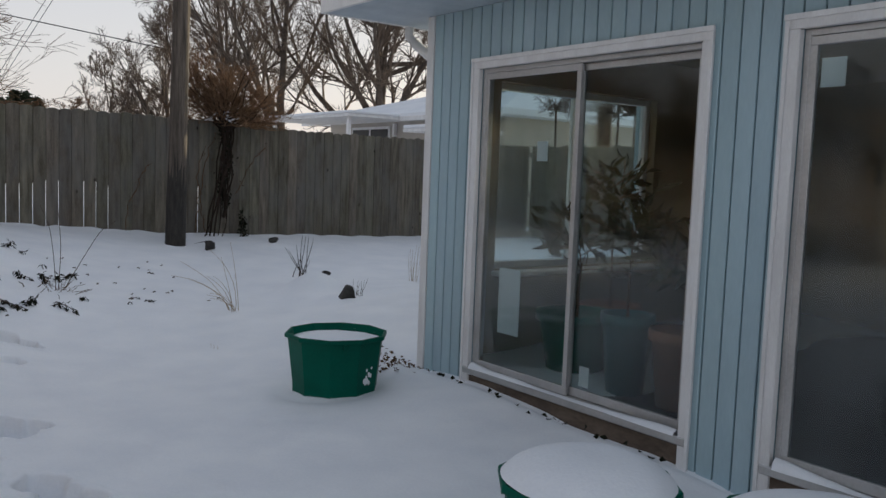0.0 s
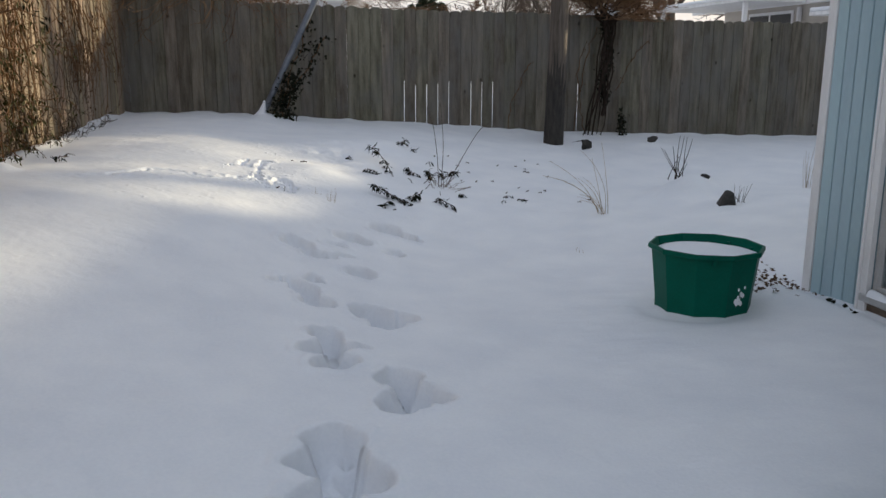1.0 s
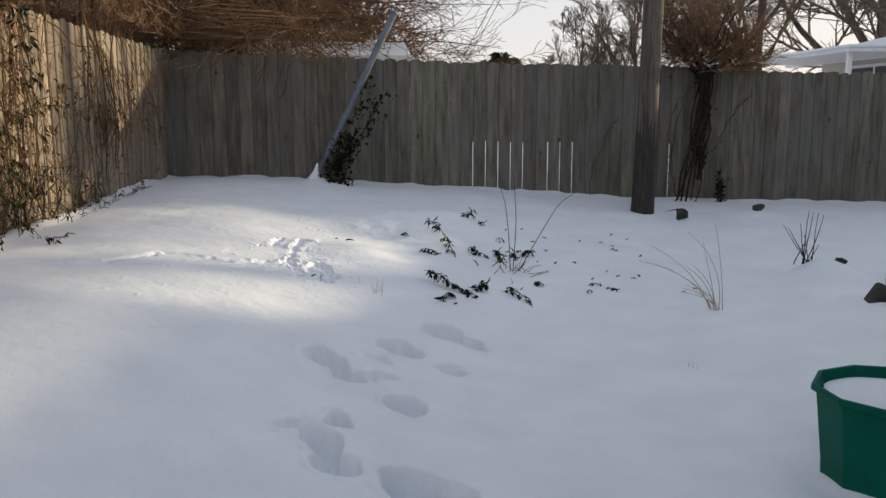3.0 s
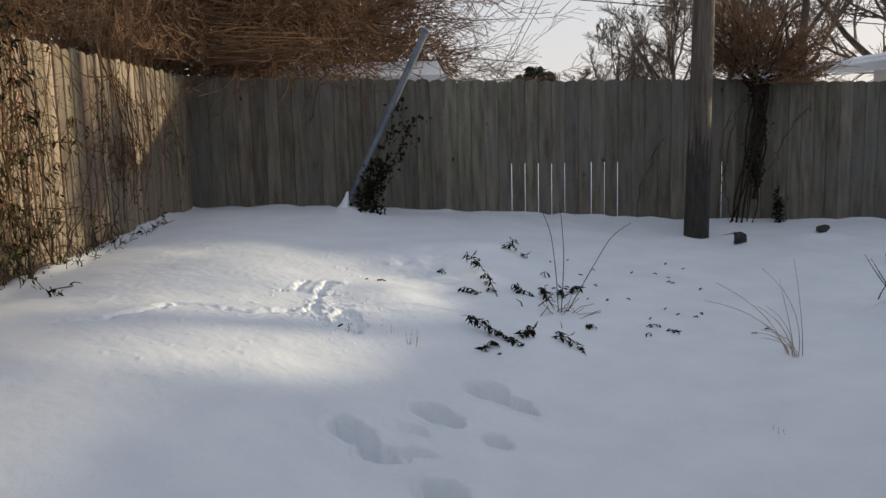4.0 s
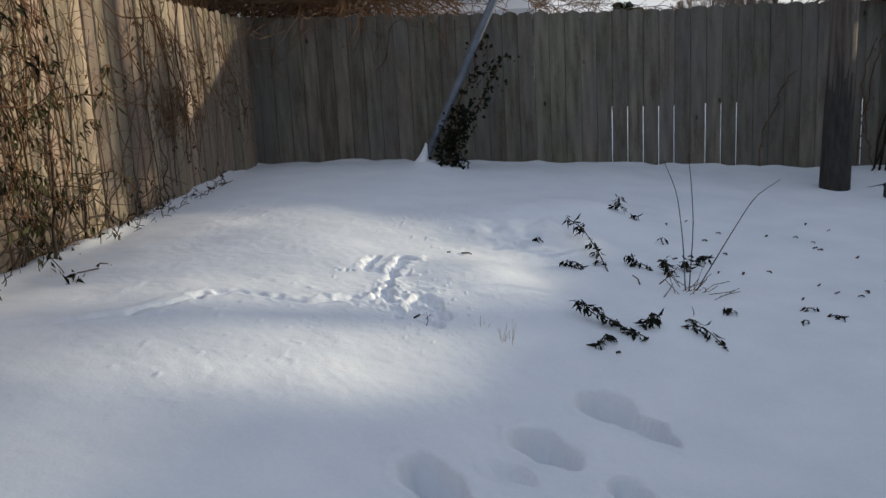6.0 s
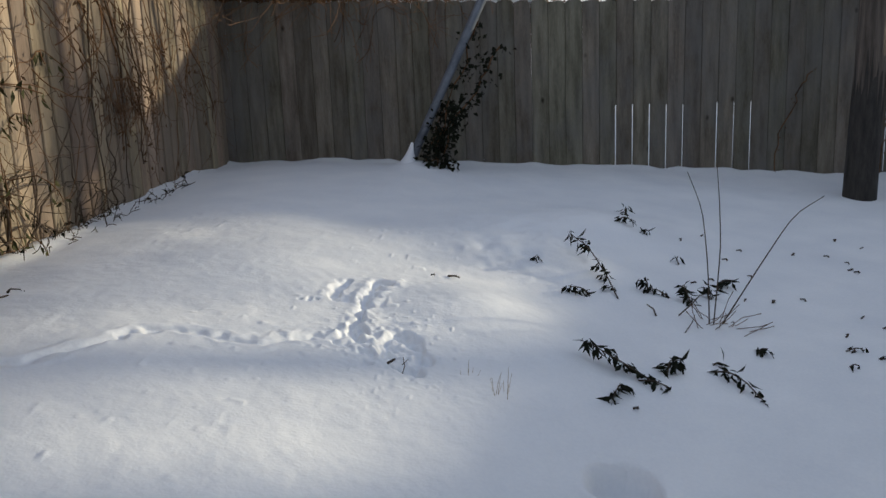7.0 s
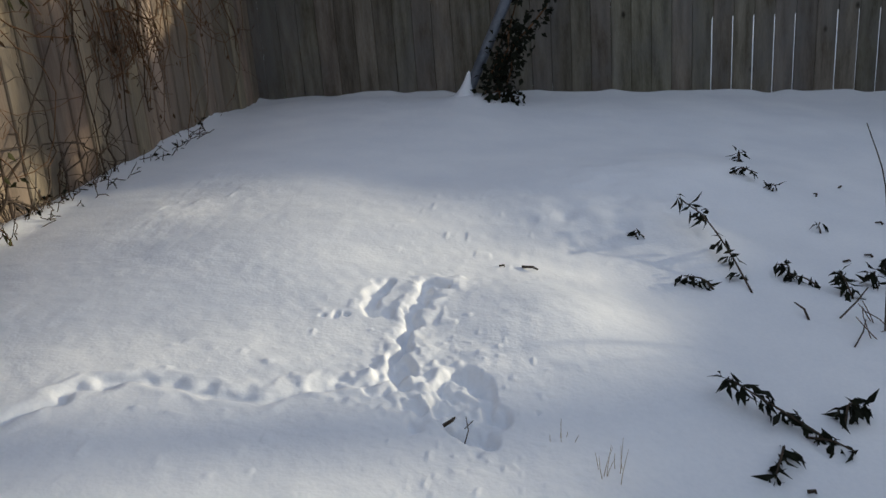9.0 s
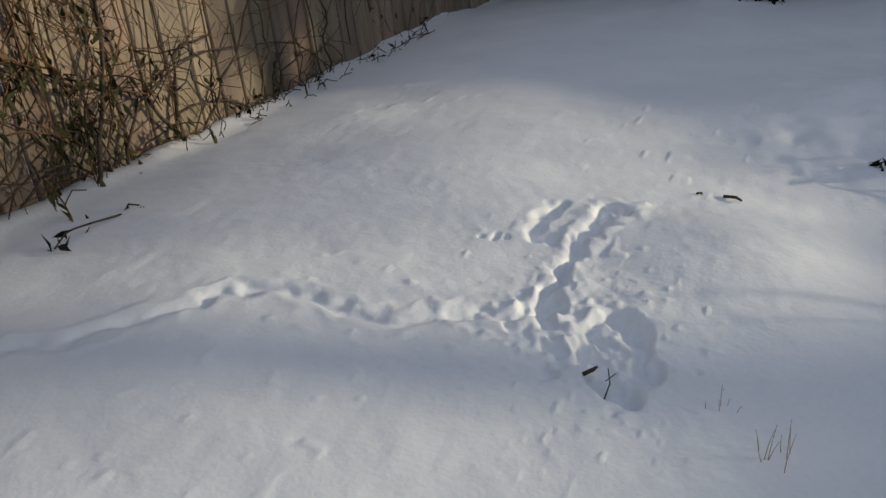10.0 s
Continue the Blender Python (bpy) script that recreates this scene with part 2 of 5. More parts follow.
def tubes(P, R, k=3):
    """Round rods along many lines of equal point count: P (m, n, 3), R (m, n)."""
    m, n, _ = P.shape
    T = np.gradient(P, axis=1)
    T /= np.linalg.norm(T, axis=2, keepdims=True) + 1e-9
    ref = np.where(np.abs(T[..., 2:3]) > 0.9, np.array([1.0, 0, 0]), np.array([0, 0, 1.0]))
    U = np.cross(T, ref)
    U /= np.linalg.norm(U, axis=2, keepdims=True) + 1e-9
    W = np.cross(T, U)
    a = np.arange(k) / k * 2 * math.pi
    V = P[:, :, None, :] + R[:, :, None, None] * (np.cos(a)[:, None] * U[:, :, None, :] + np.sin(a)[:, None] * W[:, :, None, :])
    base = (np.arange(m) * n * k)[:, None, None] + (np.arange(n - 1) * k)[None, :, None]
    i = np.arange(k)[None, None, :]
    j = (i + 1) % k
    Q = np.stack([base + i, base + j, base + k + j, base + k + i], -1)
    return V.reshape(-1, 3), Q.reshape(-1, 4)


def join_arrays(sets):
    vs, qs, off = [], [], 0
    for v, q in sets:
        vs.append(v)
        qs.append(q + off)
        off += len(v)
    return np.concatenate(vs), np.concatenate(qs)


def shoots(rng, P, R, count, n, ratio, angle, up=0.0, wobble=0.12, rmin=0.002, low=0.25, shrink=0.65):
    """Side shoots along given lines: the next order of branches."""
    m, n0, _ = P.shape
    t = rng.uniform(low, 1, (m, count)) * (n0 - 1.001)
    k = t.astype(int)
    f = (t - k)[..., None]
    rows = np.arange(m)[:, None]
    start = P[rows, k] * (1 - f) + P[rows, k + 1] * f
    tan = P[rows, k + 1] - P[rows, k]
    tan /= np.linalg.norm(tan, axis=2, keepdims=True) + 1e-9
    side = rng.normal(size=(m, count, 3))
    side -= (side * tan).sum(2, keepdims=True) * tan
    side /= np.linalg.norm(side, axis=2, keepdims=True) + 1e-9
    a = angle * rng.uniform(0.6, 1.4, (m, count, 1))
    d = tan * np.cos(a) + side * np.sin(a)
    size = np.linalg.norm(np.diff(P, axis=1), axis=2).sum(1)[:, None] * ratio * (1.15 - 0.6 * t / (n0 - 1)) * rng.uniform(0.7, 1.25, (m, count))
    r0 = R[rows, k] * shrink
    out = np.empty((m, count, n, 3))
    out[:, :, 0] = start
    for s in range(1, n):
        d = d + rng.normal(size=d.shape) * wobble + np.array([0, 0, up])
        d /= np.linalg.norm(d, axis=2, keepdims=True) + 1e-9
        out[:, :, s] = out[:, :, s - 1] + d * (size / (n - 1))[..., None]
    fall = np.linspace(1, 0.25, n)[None, None]
    return out.reshape(-1, n, 3), np.maximum(r0[..., None] * fall, rmin).reshape(-1, n)


def trunk_line(rng, at, height, radius, n=8, lean=(0, 0), wobble=0.03):
    z = np.linspace(0, 1, n)
    P = np.stack([at[0] + lean[0] * z * height + rng.normal(size=n) * wobble * height * z * 0.5, at[1] + lean[1] * z * height + rng.normal(size=n) * wobble * height * z * 0.5, at[2] + z * height], 1)
    return P[None], (radius * (1 - 0.8 * z))[None]


def leaf_set(rng, C, D, length, width):
    """Folded pointed leaves at places C, along directions D."""
    m = len(C)
    D = D / (np.linalg.norm(D, axis=1, keepdims=True) + 1e-9)
    S = np.cross(D, rng.normal(size=(m, 3)))
    S /= np.linalg.norm(S, axis=1, keepdims=True) + 1e-9
    N = np.cross(D, S)
    L = length * rng.uniform(0.7, 1.3, (m, 1))
    w = width * rng.uniform(0.7, 1.3, (m, 1))
    a, b = C, C + D * L - N * L * 0.12
    mid = C + D * L * 0.45
    l, r = mid + S * w / 2 + N * w * 0.25, mid - S * w / 2 + N * w * 0.25
    V = np.stack([a, l, b, r, mid + D * L * 0.02], 1)
    i = np.arange(m)[:, None] * 5
    Q = np.concatenate([i + [0, 1, 2, 4], i + [0, 4, 2, 3]], 0)
    return V.reshape(-1, 3), Q


# ---- ground: one sheet of snow out to the horizon ----
RISE = np.array([0.244, 0.212, 0.182, 0.303, -0.164, 0.181, 0.262, -0.253, -0.126, -0.154, 0.136, 0.339, 0.078, 0.100, -0.128, 0.066, 0.117, -0.498, -0.009, -0.026, 0.226, 0.071, -0.229, 0.076, 0.041, 0.035, -0.095, 0.090, -0.032, -0.154, -0.031, 0.067, -0.028, -0.055, 0.071, -0.002, -0.006, -0.008, -0.032, -0.058, -0.029, 0.020])
HILLS = np.array([(x, y) for x in (-2.6, -0.6, 1.4, 3.6, 6.4, 9.2) for y in (0, 3, 5.2, 7.2, 9.2, 11.2, 14)])
_lat = np.random.RandomState(7).rand(256, 256)


def cloud(x, y, size, seed=0):
    """Smooth value noise, 0 to 1."""
    u, v = np.asarray(x) / size + 31.7 * seed + 900, np.asarray(y) / size + 17.3 * seed + 900
    i, j = np.floor(u).astype(int), np.floor(v).astype(int)
    f, g = u - i, v - j
    f, g = f * f * (3 - 2 * f), g * g * (3 - 2 * g)
    p = lambda a, b: _lat[(i + a) % 256, (j + b) % 256]
    return (p(0, 0) * (1 - f) + p(1, 0) * f) * (1 - g) + (p(0, 1) * (1 - f) + p(1, 1) * f) * g


def land(x, y):
    """Height of the snow before tracks."""
    x, y = np.asarray(x, float), np.asarray(y, float)
    z = np.full(np.broadcast(x, y).shape, 0.2)
    for (cx, cy), w in zip(HILLS, RISE):
        z = z + w * np.exp(-((x - cx) ** 2 + (y - cy) ** 2) / 7.22)
    return z


def step(a, b, v):
    t = np.clip((v - a) / (b - a), 0, 1)
    return t * t * (3 - 2 * t)


def along(x, y, pts):
    """Distance to a line of points."""
    best = np.full(x.shape, 9.0)
    for (ax, ay), (bx, by) in zip(pts[:-1], pts[1:]):
        dx, dy = bx - ax, by - ay
        t = np.clip(((x - ax) * dx + (y - ay) * dy) / (dx * dx + dy * dy), 0, 1)
        best = np.minimum(best, np.hypot(x - ax - t * dx, y - ay - t * dy))
    return best


# boot prints: middle, length, width, heading in degrees, depth
PRINTS = [(0.34, 7.34, 0.38, 0.20, -52, 0.085), (0.45, 7.18, 0.20, 0.20, -40, 0.09), (0.73, 7.70, 0.31, 0.21, -38, 0.10), (0.58, 7.48, 0.22, 0.12, -30, 0.025), (0.58, 7.24, 0.20, 0.12, 0, 0.025),
          (1.03, 8.12, 0.26, 0.26, -60, 0.11), (1.15, 7.98, 0.32, 0.15, -48, 0.09), (1.00, 7.47, 0.16, 0.17, 0, 0.06), (0.71, 6.90, 0.20, 0.28, 10, 0.09), (0.17, 6.44, 0.09, 0.16, 0, 0.03),
          (0.31, 6.36, 0.38, 0.17, -62, 0.085), (0.40, 6.14, 0.22, 0.21, -40, 0.095), (0.39, 6.58, 0.15, 0.18, 0, 0.06),
          (0.69, 6.00, 0.25, 0.34, 12, 0.11), (0.81, 5.92, 0.22, 0.32, -15, 0.11), (0.73, 5.78, 0.21, 0.26, 10, 0.10),
          (0.41, 5.52, 0.18, 0.26, 12, 0.09), (0.39, 5.33, 0.19, 0.26, -70, 0.09), (0.43, 5.13, 0.21, 0.26, -40, 0.10), (0.53, 5.36, 0.13, 0.10, -15, 0.02),
          (0.68, 4.94, 0.18, 0.26, 0, 0.10), (0.75, 4.75, 0.25, 0.21, -40, 0.11), (0.65, 4.64, 0.18, 0.22, 15, 0.09),
          (0.38, 4.36, 0.20, 0.20, 20, 0.09), (0.34, 4.20, 0.24, 0.26, -50, 0.10), (0.43, 4.08, 0.22, 0.22, -30, 0.09), (0.31, 3.95, 0.22, 0.24, -60, 0.09)]
# a small animal's trail and its scratchings
TRAIL = [(-1.5, 8.02), (-1.25, 8.15), (-1.07, 8.27), (-0.92, 8.46), (-0.78, 8.66), (-0.68, 8.71), (-0.57, 8.72), (-0.47, 8.68), (-0.33, 8.68), (-0.19, 8.8), (-0.08, 8.84), (0.0, 8.91)]
RUT = [(-0.01, 8.88), (0.02, 9.05), (0.01, 9.21), (0.06, 9.43), (0.05, 9.53), (0.13, 9.52)]
RUT_B = [(-0.09, 9.27), (-0.13, 9.38), (-0.09, 9.49)]
DIGS = [(0.03, 8.93, 0.055), (0.02, 8.84, 0.045), (0.08, 8.76, 0.05), (0.09, 8.67, 0.04), (-0.04, 8.80, 0.035), (-0.24, 9.22, 0.025), (-0.29, 9.20, 0.018), (-0.20, 9.24, 0.02), (0.0, 9.30, 0.03), (0.42, 8.82, 0.018), (0.45, 8.70, 0.014)]


def snow(x, y):
    """Height of the snow as it lies, with drifts, prints and tracks."""
    z = land(x, y)
    z = z + 0.05 * (cloud(x, y, 1.7, 1) - 0.5) + 0.022 * (cloud(x, y, 0.55, 2) - 0.5) + 0.004 * (cloud(x, y, 0.12, 3) - 0.5)
    near = np.exp(-((x - 0.5) ** 2 / 40 + (y - 8) ** 2 / 60))
    z = z + near * (0.003 * (cloud(x, y, 0.035, 4) - 0.5) + 0.006 * (cloud(x, y * 1.8, 0.22, 25) - 0.5) + 0.005 * step(0.82, 0.97, cloud(x, y, 0.045, 26)) * step(0.5, 0.75, cloud(x, y, 0.6, 27)))
    # small mounds over buried plants and stones
    for cx, cy, h, r in ((4.16, 9.18, 0.20, 0.30), (4.75, 8.5, 0.05, 0.14), (1.45, 11.2, 0.10, 0.45), (0.85, 10.95, 0.09, 0.55), (4.05, 8.5, 0.05, 0.22), (0.55, 9.35, 0.07, 0.35), (-0.62, 9.9, 0.04, 0.5), (0.06, 13.3, 0.08, 0.25), (1.2, 10.3, 0.05, 0.3), (5.4, 12.85, 0.05, 0.2), (-1.75, 8.1, 0.06, 0.1)):
        z = z + h * np.exp(-((x - cx) ** 2 + (y - cy) ** 2) / (2 * r * r / 2))
    # crusty broken snow on the hummock
    z = z + np.exp(-((x - 0.85) ** 2 + ((y - 10.6) / 1.3) ** 2) / 0.22) * (0.030 * (cloud(x, y, 0.13, 29) - 0.5) + 0.014 * (cloud(x, y, 0.055, 30) - 0.5))
    # scalloped drift at the foot of the board fences
    z = z + 0.045 * np.exp(-((y - 13.9) / 0.09) ** 2) * cloud(x, y * 0, 0.16, 18) * (x < 9) + 0.05 * np.exp(-((x + 1.95) / 0.10) ** 2) * cloud(x * 0, y, 0.22, 19)
    # hollow under the house eave and round the tubs
    z = z - 0.07 * np.exp(-((x - 3.42) / 0.10) ** 2) * step(-4, -2, y) * (1 - step(6.2, 6.6, y)) * (0.6 + 0.8 * cloud(x, y, 0.3, 5))
    for cx, cy in ((2.59, 6.0), (2.02, 3.26)):
        z = z - 0.02 * np.exp(-((np.hypot(x - cx, y - cy) - 0.30) / 0.07) ** 2)
    warp_x, warp_y = x + 0.06 * (cloud(x, y, 0.09, 6) - 0.5) + 0.008 * (cloud(x, y, 0.04, 16) - 0.5), y + 0.06 * (cloud(x, y, 0.09, 7) - 0.5) + 0.008 * (cloud(x, y, 0.04, 17) - 0.5)
    cut, rim = np.zeros_like(z), np.zeros_like(z)
    for cx, cy, ln, wd, turn, deep in PRINTS:
        c, s = math.cos(radians(turn)), math.sin(radians(turn))
        u, v = (warp_x - cx) * c + (warp_y - cy) * s, -(warp_x - cx) * s + (warp_y - cy) * c
        e = np.hypot(u / (ln / 2), v / (wd / 2))
        cut = np.maximum(cut, 1.8 * deep * (1 - step(0.70, 1.03, e)) * (0.66 + 0.50 * cloud(x, y, 0.08, 8) + 0.16 * cloud(x, y, 0.03, 23)))
        rim = np.maximum(rim, 0.016 * np.exp(-((e - 1.22) / 0.16) ** 2) * cloud(x, y, 0.05, 9))
    z = z - cut + rim * (1 - step(0.0, 0.03, cut))
    small_x, small_y = x + 0.05 * (cloud(x, y, 0.05, 10) - 0.5), y + 0.05 * (cloud(x, y, 0.05, 11) - 0.5)
    box = (x > -1.9) & (x < 0.8) & (y > 7.8) & (y < 9.8)
    if box.any():
        bx, by = small_x[box], small_y[box]
        bumpy = cloud(x[box], y[box], 0.045, 12)
        cut = 0.013 * (1 - step(0.006, 0.032, along(bx, by, TRAIL))) * (0.45 + 0.9 * bumpy) * step(-1.6, -1.1, bx)
        cut = np.maximum(cut, 0.034 * (1 - step(0.006, 0.034, along(bx, by, RUT))) * (0.45 + 0.9 * bumpy))
        cut = np.maximum(cut, 0.028 * (1 - step(0.010, 0.045, along(bx, by, RUT_B))) * (0.45 + 0.9 * bumpy))
        for cx, cy, r in DIGS:
            r = r * 0.85
            cut = np.maximum(cut, (0.010 + r * 0.42) * (1 - step(0.35 * r, 1.1 * r, np.hypot(bx - cx, by - cy))) * (0.5 + 0.8 * bumpy))
        pit = np.hypot((bx - 0.235 + 0.15 * (by - 8.80)) / 0.108, (by - 8.80) / 0.20)
        cut = np.maximum(cut, 0.050 * (1 - step(0.72, 1.04, pit)) * (0.10 + 1.0 * cloud(x[box], y[box], 0.05, 24) + 0.35 * cloud(x[box], y[box], 0.02, 28)))
        heap = 0.018 * np.exp(-((bx - 0.1) ** 2 + (by - 8.83) ** 2) / 0.035) * (bumpy + cloud(x[box], y[box], 0.02, 13) - 0.75)
        rim = 0.010 * np.exp(-((along(bx, by, RUT) - 0.055) / 0.02) ** 2) * bumpy + 0.007 * np.exp(-((along(bx, by, TRAIL) - 0.055) / 0.016) ** 2) * bumpy
        close = np.minimum(along(bx, by, RUT), np.hypot((bx - 0.15) * 0.8, by - 8.80) - 0.09)
        rough = np.exp(-(np.clip(close, 0, 1) / 0.07) ** 2) + 0.4 * np.exp(-(along(bx, by, TRAIL) / 0.05) ** 2)
        crumb = rough * (0.010 * (cloud(x[box], y[box], 0.032, 14) - 0.5) + 0.006 * (cloud(x[box], y[box], 0.016, 22) - 0.5)) + 0.004 * (1 - step(0.25, 0.6, np.hypot(bx - 0.3, by - 8.75))) * step(0.78, 0.95, cloud(x[box], y[box], 0.022, 15))
        z[box] += heap + rim + crumb - cut
    return z


def spread(stops):
    """Grid lines: rows of (to, step)."""
    out = [stops[0][0]]
    for to, st in stops[1:]:
        out += list(np.linspace(out[-1], to, max(2, int(round((to - out[-1]) / st)) + 1))[1:])
    return np.array(out)


gx = spread([(-400, 0), (-60, 40), (-12, 6), (-2.6, 0.5), (-1.4, 0.03), (-1.3, 0.014), (-0.35, 0.0095), (0.46, 0.0058), (1.35, 0.011), (4.2, 0.035), (9.5, 0.15), (20, 1.0), (60, 6), (400, 40)])
gy = spread([(-400, 0), (-40, 40), (-6, 4), (1.5, 0.3), (3.5, 0.06), (8.3, 0.0125), (8.55, 0.009), (9.62, 0.0062), (11.3, 0.022), (14.4, 0.05), (22, 0.6), (60, 5), (400, 40)])
GX, GY = np.meshgrid(gx, gy)
GZ = snow(GX, GY)
nx, ny = len(gx), len(gy)
_i = (np.arange(ny - 1)[:, None] * nx + np.arange(nx - 1)[None]).ravel()
ground = put("ground", fast_mesh("ground", np.stack([GX, GY, GZ], -1).reshape(-1, 3), np.stack([_i, _i + 1, _i + nx + 1, _i + nx], 1)), SNOW)
tagged(ground, "wind-smoothed snow cover with boot prints and animal tracks", "snow", kind="structure")


def lie(x, y):
    return float(snow(np.array([[x]]), np.array([[y]]))[0, 0])

# ---- house ----
WX, HY = 3.45, 6.235
house = thing("house", (WX, HY, 0), "single-storey house with pale blue grooved siding", "house")
# backing behind the siding boards, darkened to read as groove shade
core = put("wall", block(WX + 0.014, WX + 0.10, 5.645, HY - 0.012, -0.3, 2.49, 0), GROOVE, house, "pale blue plywood wall, backing darkened for shade in its grooves")
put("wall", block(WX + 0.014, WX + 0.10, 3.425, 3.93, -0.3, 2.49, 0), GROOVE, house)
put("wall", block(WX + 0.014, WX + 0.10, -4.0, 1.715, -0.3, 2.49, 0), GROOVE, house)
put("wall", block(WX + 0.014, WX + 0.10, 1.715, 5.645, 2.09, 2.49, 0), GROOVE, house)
for x0, x1, z0, z1 in ((WX + 0.10, 3.93, -0.3, 2.49), (3.93, 5.64, -0.3, 0.72), (3.93, 5.64, 2.08, 2.49), (5.64, 11.0, -0.3, 2.49)):
    put("wall", block(x0, x1, HY - 0.13, HY - 0.012, z0, z1, 0), SIDING, house, "pale blue end wall")
put("wall", block(10.9, 11.0, -4.0, HY - 0.13, -0.3, 2.49, 0), SIDING, house)
put("wall", block(WX + 0.10, 11.0, -4.1, -4.0, -0.3, 2.49, 0), SIDING, house)
put("corner_trim", block(WX - 0.012, WX + 0.014, HY - 0.065, HY + 0.012, -0.2, 2.488, 0.003), TRIM, house, "white corner board")
put("corner_trim", block(WX + 0.014, WX + 0.09, HY - 0.012, HY + 0.012, -0.2, 2.488, 0.003), TRIM, house)
put("soffit", block(2.85, WX + 0.3, -4.2, 6.66, 2.49, 2.51, 0), SOFFIT, house, "pale blue boxed soffit")
put("soffit", block(WX + 0.3, 11.2, HY - 0.2, 6.66, 2.49, 2.51, 0), SOFFIT, house)
put("fascia", block(2.825, 2.85, -4.2, 6.685, 2.485, 2.66, 0.003), TRIM, house, "white fascia board")
put("fascia", block(2.85, 11.2, 6.66, 6.685, 2.485, 2.66, 0.003), TRIM, house)
roof = as_mesh("roof", [(2.8, -4.2, 2.66), (2.8, 6.7, 2.66), (7.2, 6.7, 3.75), (7.2, -4.2, 3.75), (11.3, 6.7, 2.66), (11.3, -4.2, 2.66),
                        (2.8, -4.2, 2.70), (2.8, 6.7, 2.70), (7.2, 6.7, 3.80), (7.2, -4.2, 3.80), (11.3, 6.7, 2.70), (11.3, -4.2, 2.70)],
               [(0, 3, 2, 1), (3, 5, 4, 2), (6, 7, 8, 9), (9, 8, 10, 11), (0, 1, 7, 6), (1, 2, 8, 7), (2, 4, 10, 8), (4, 5, 11, 10), (0, 6, 9, 3), (3, 9, 11, 5)])
put("roof", roof, SOFFIT, house, "low-pitched roof")
put("gable", as_mesh("gable", [(2.85, 6.2, 2.51), (11.2, 6.2, 2.51), (7.2, 6.2, 3.72)], [(0, 1, 2)]), SIDING, house)
rng = np.random.RandomState(3)
pipe = np.array([[(3.52, 6.60, 2.47), (3.52, 6.60, 2.40), (3.54, 6.55, 2.35), (3.58, 6.40, 2.24), (3.60, 6.32, 2.17), (3.61, 6.30, 2.08), (3.61, 6.30, 0.2)]])
put("downspout", fast_mesh("downspout", *tubes(pipe, np.full((1, 7), 0.035), 10)), TRIM, house, "white downspout elbow")


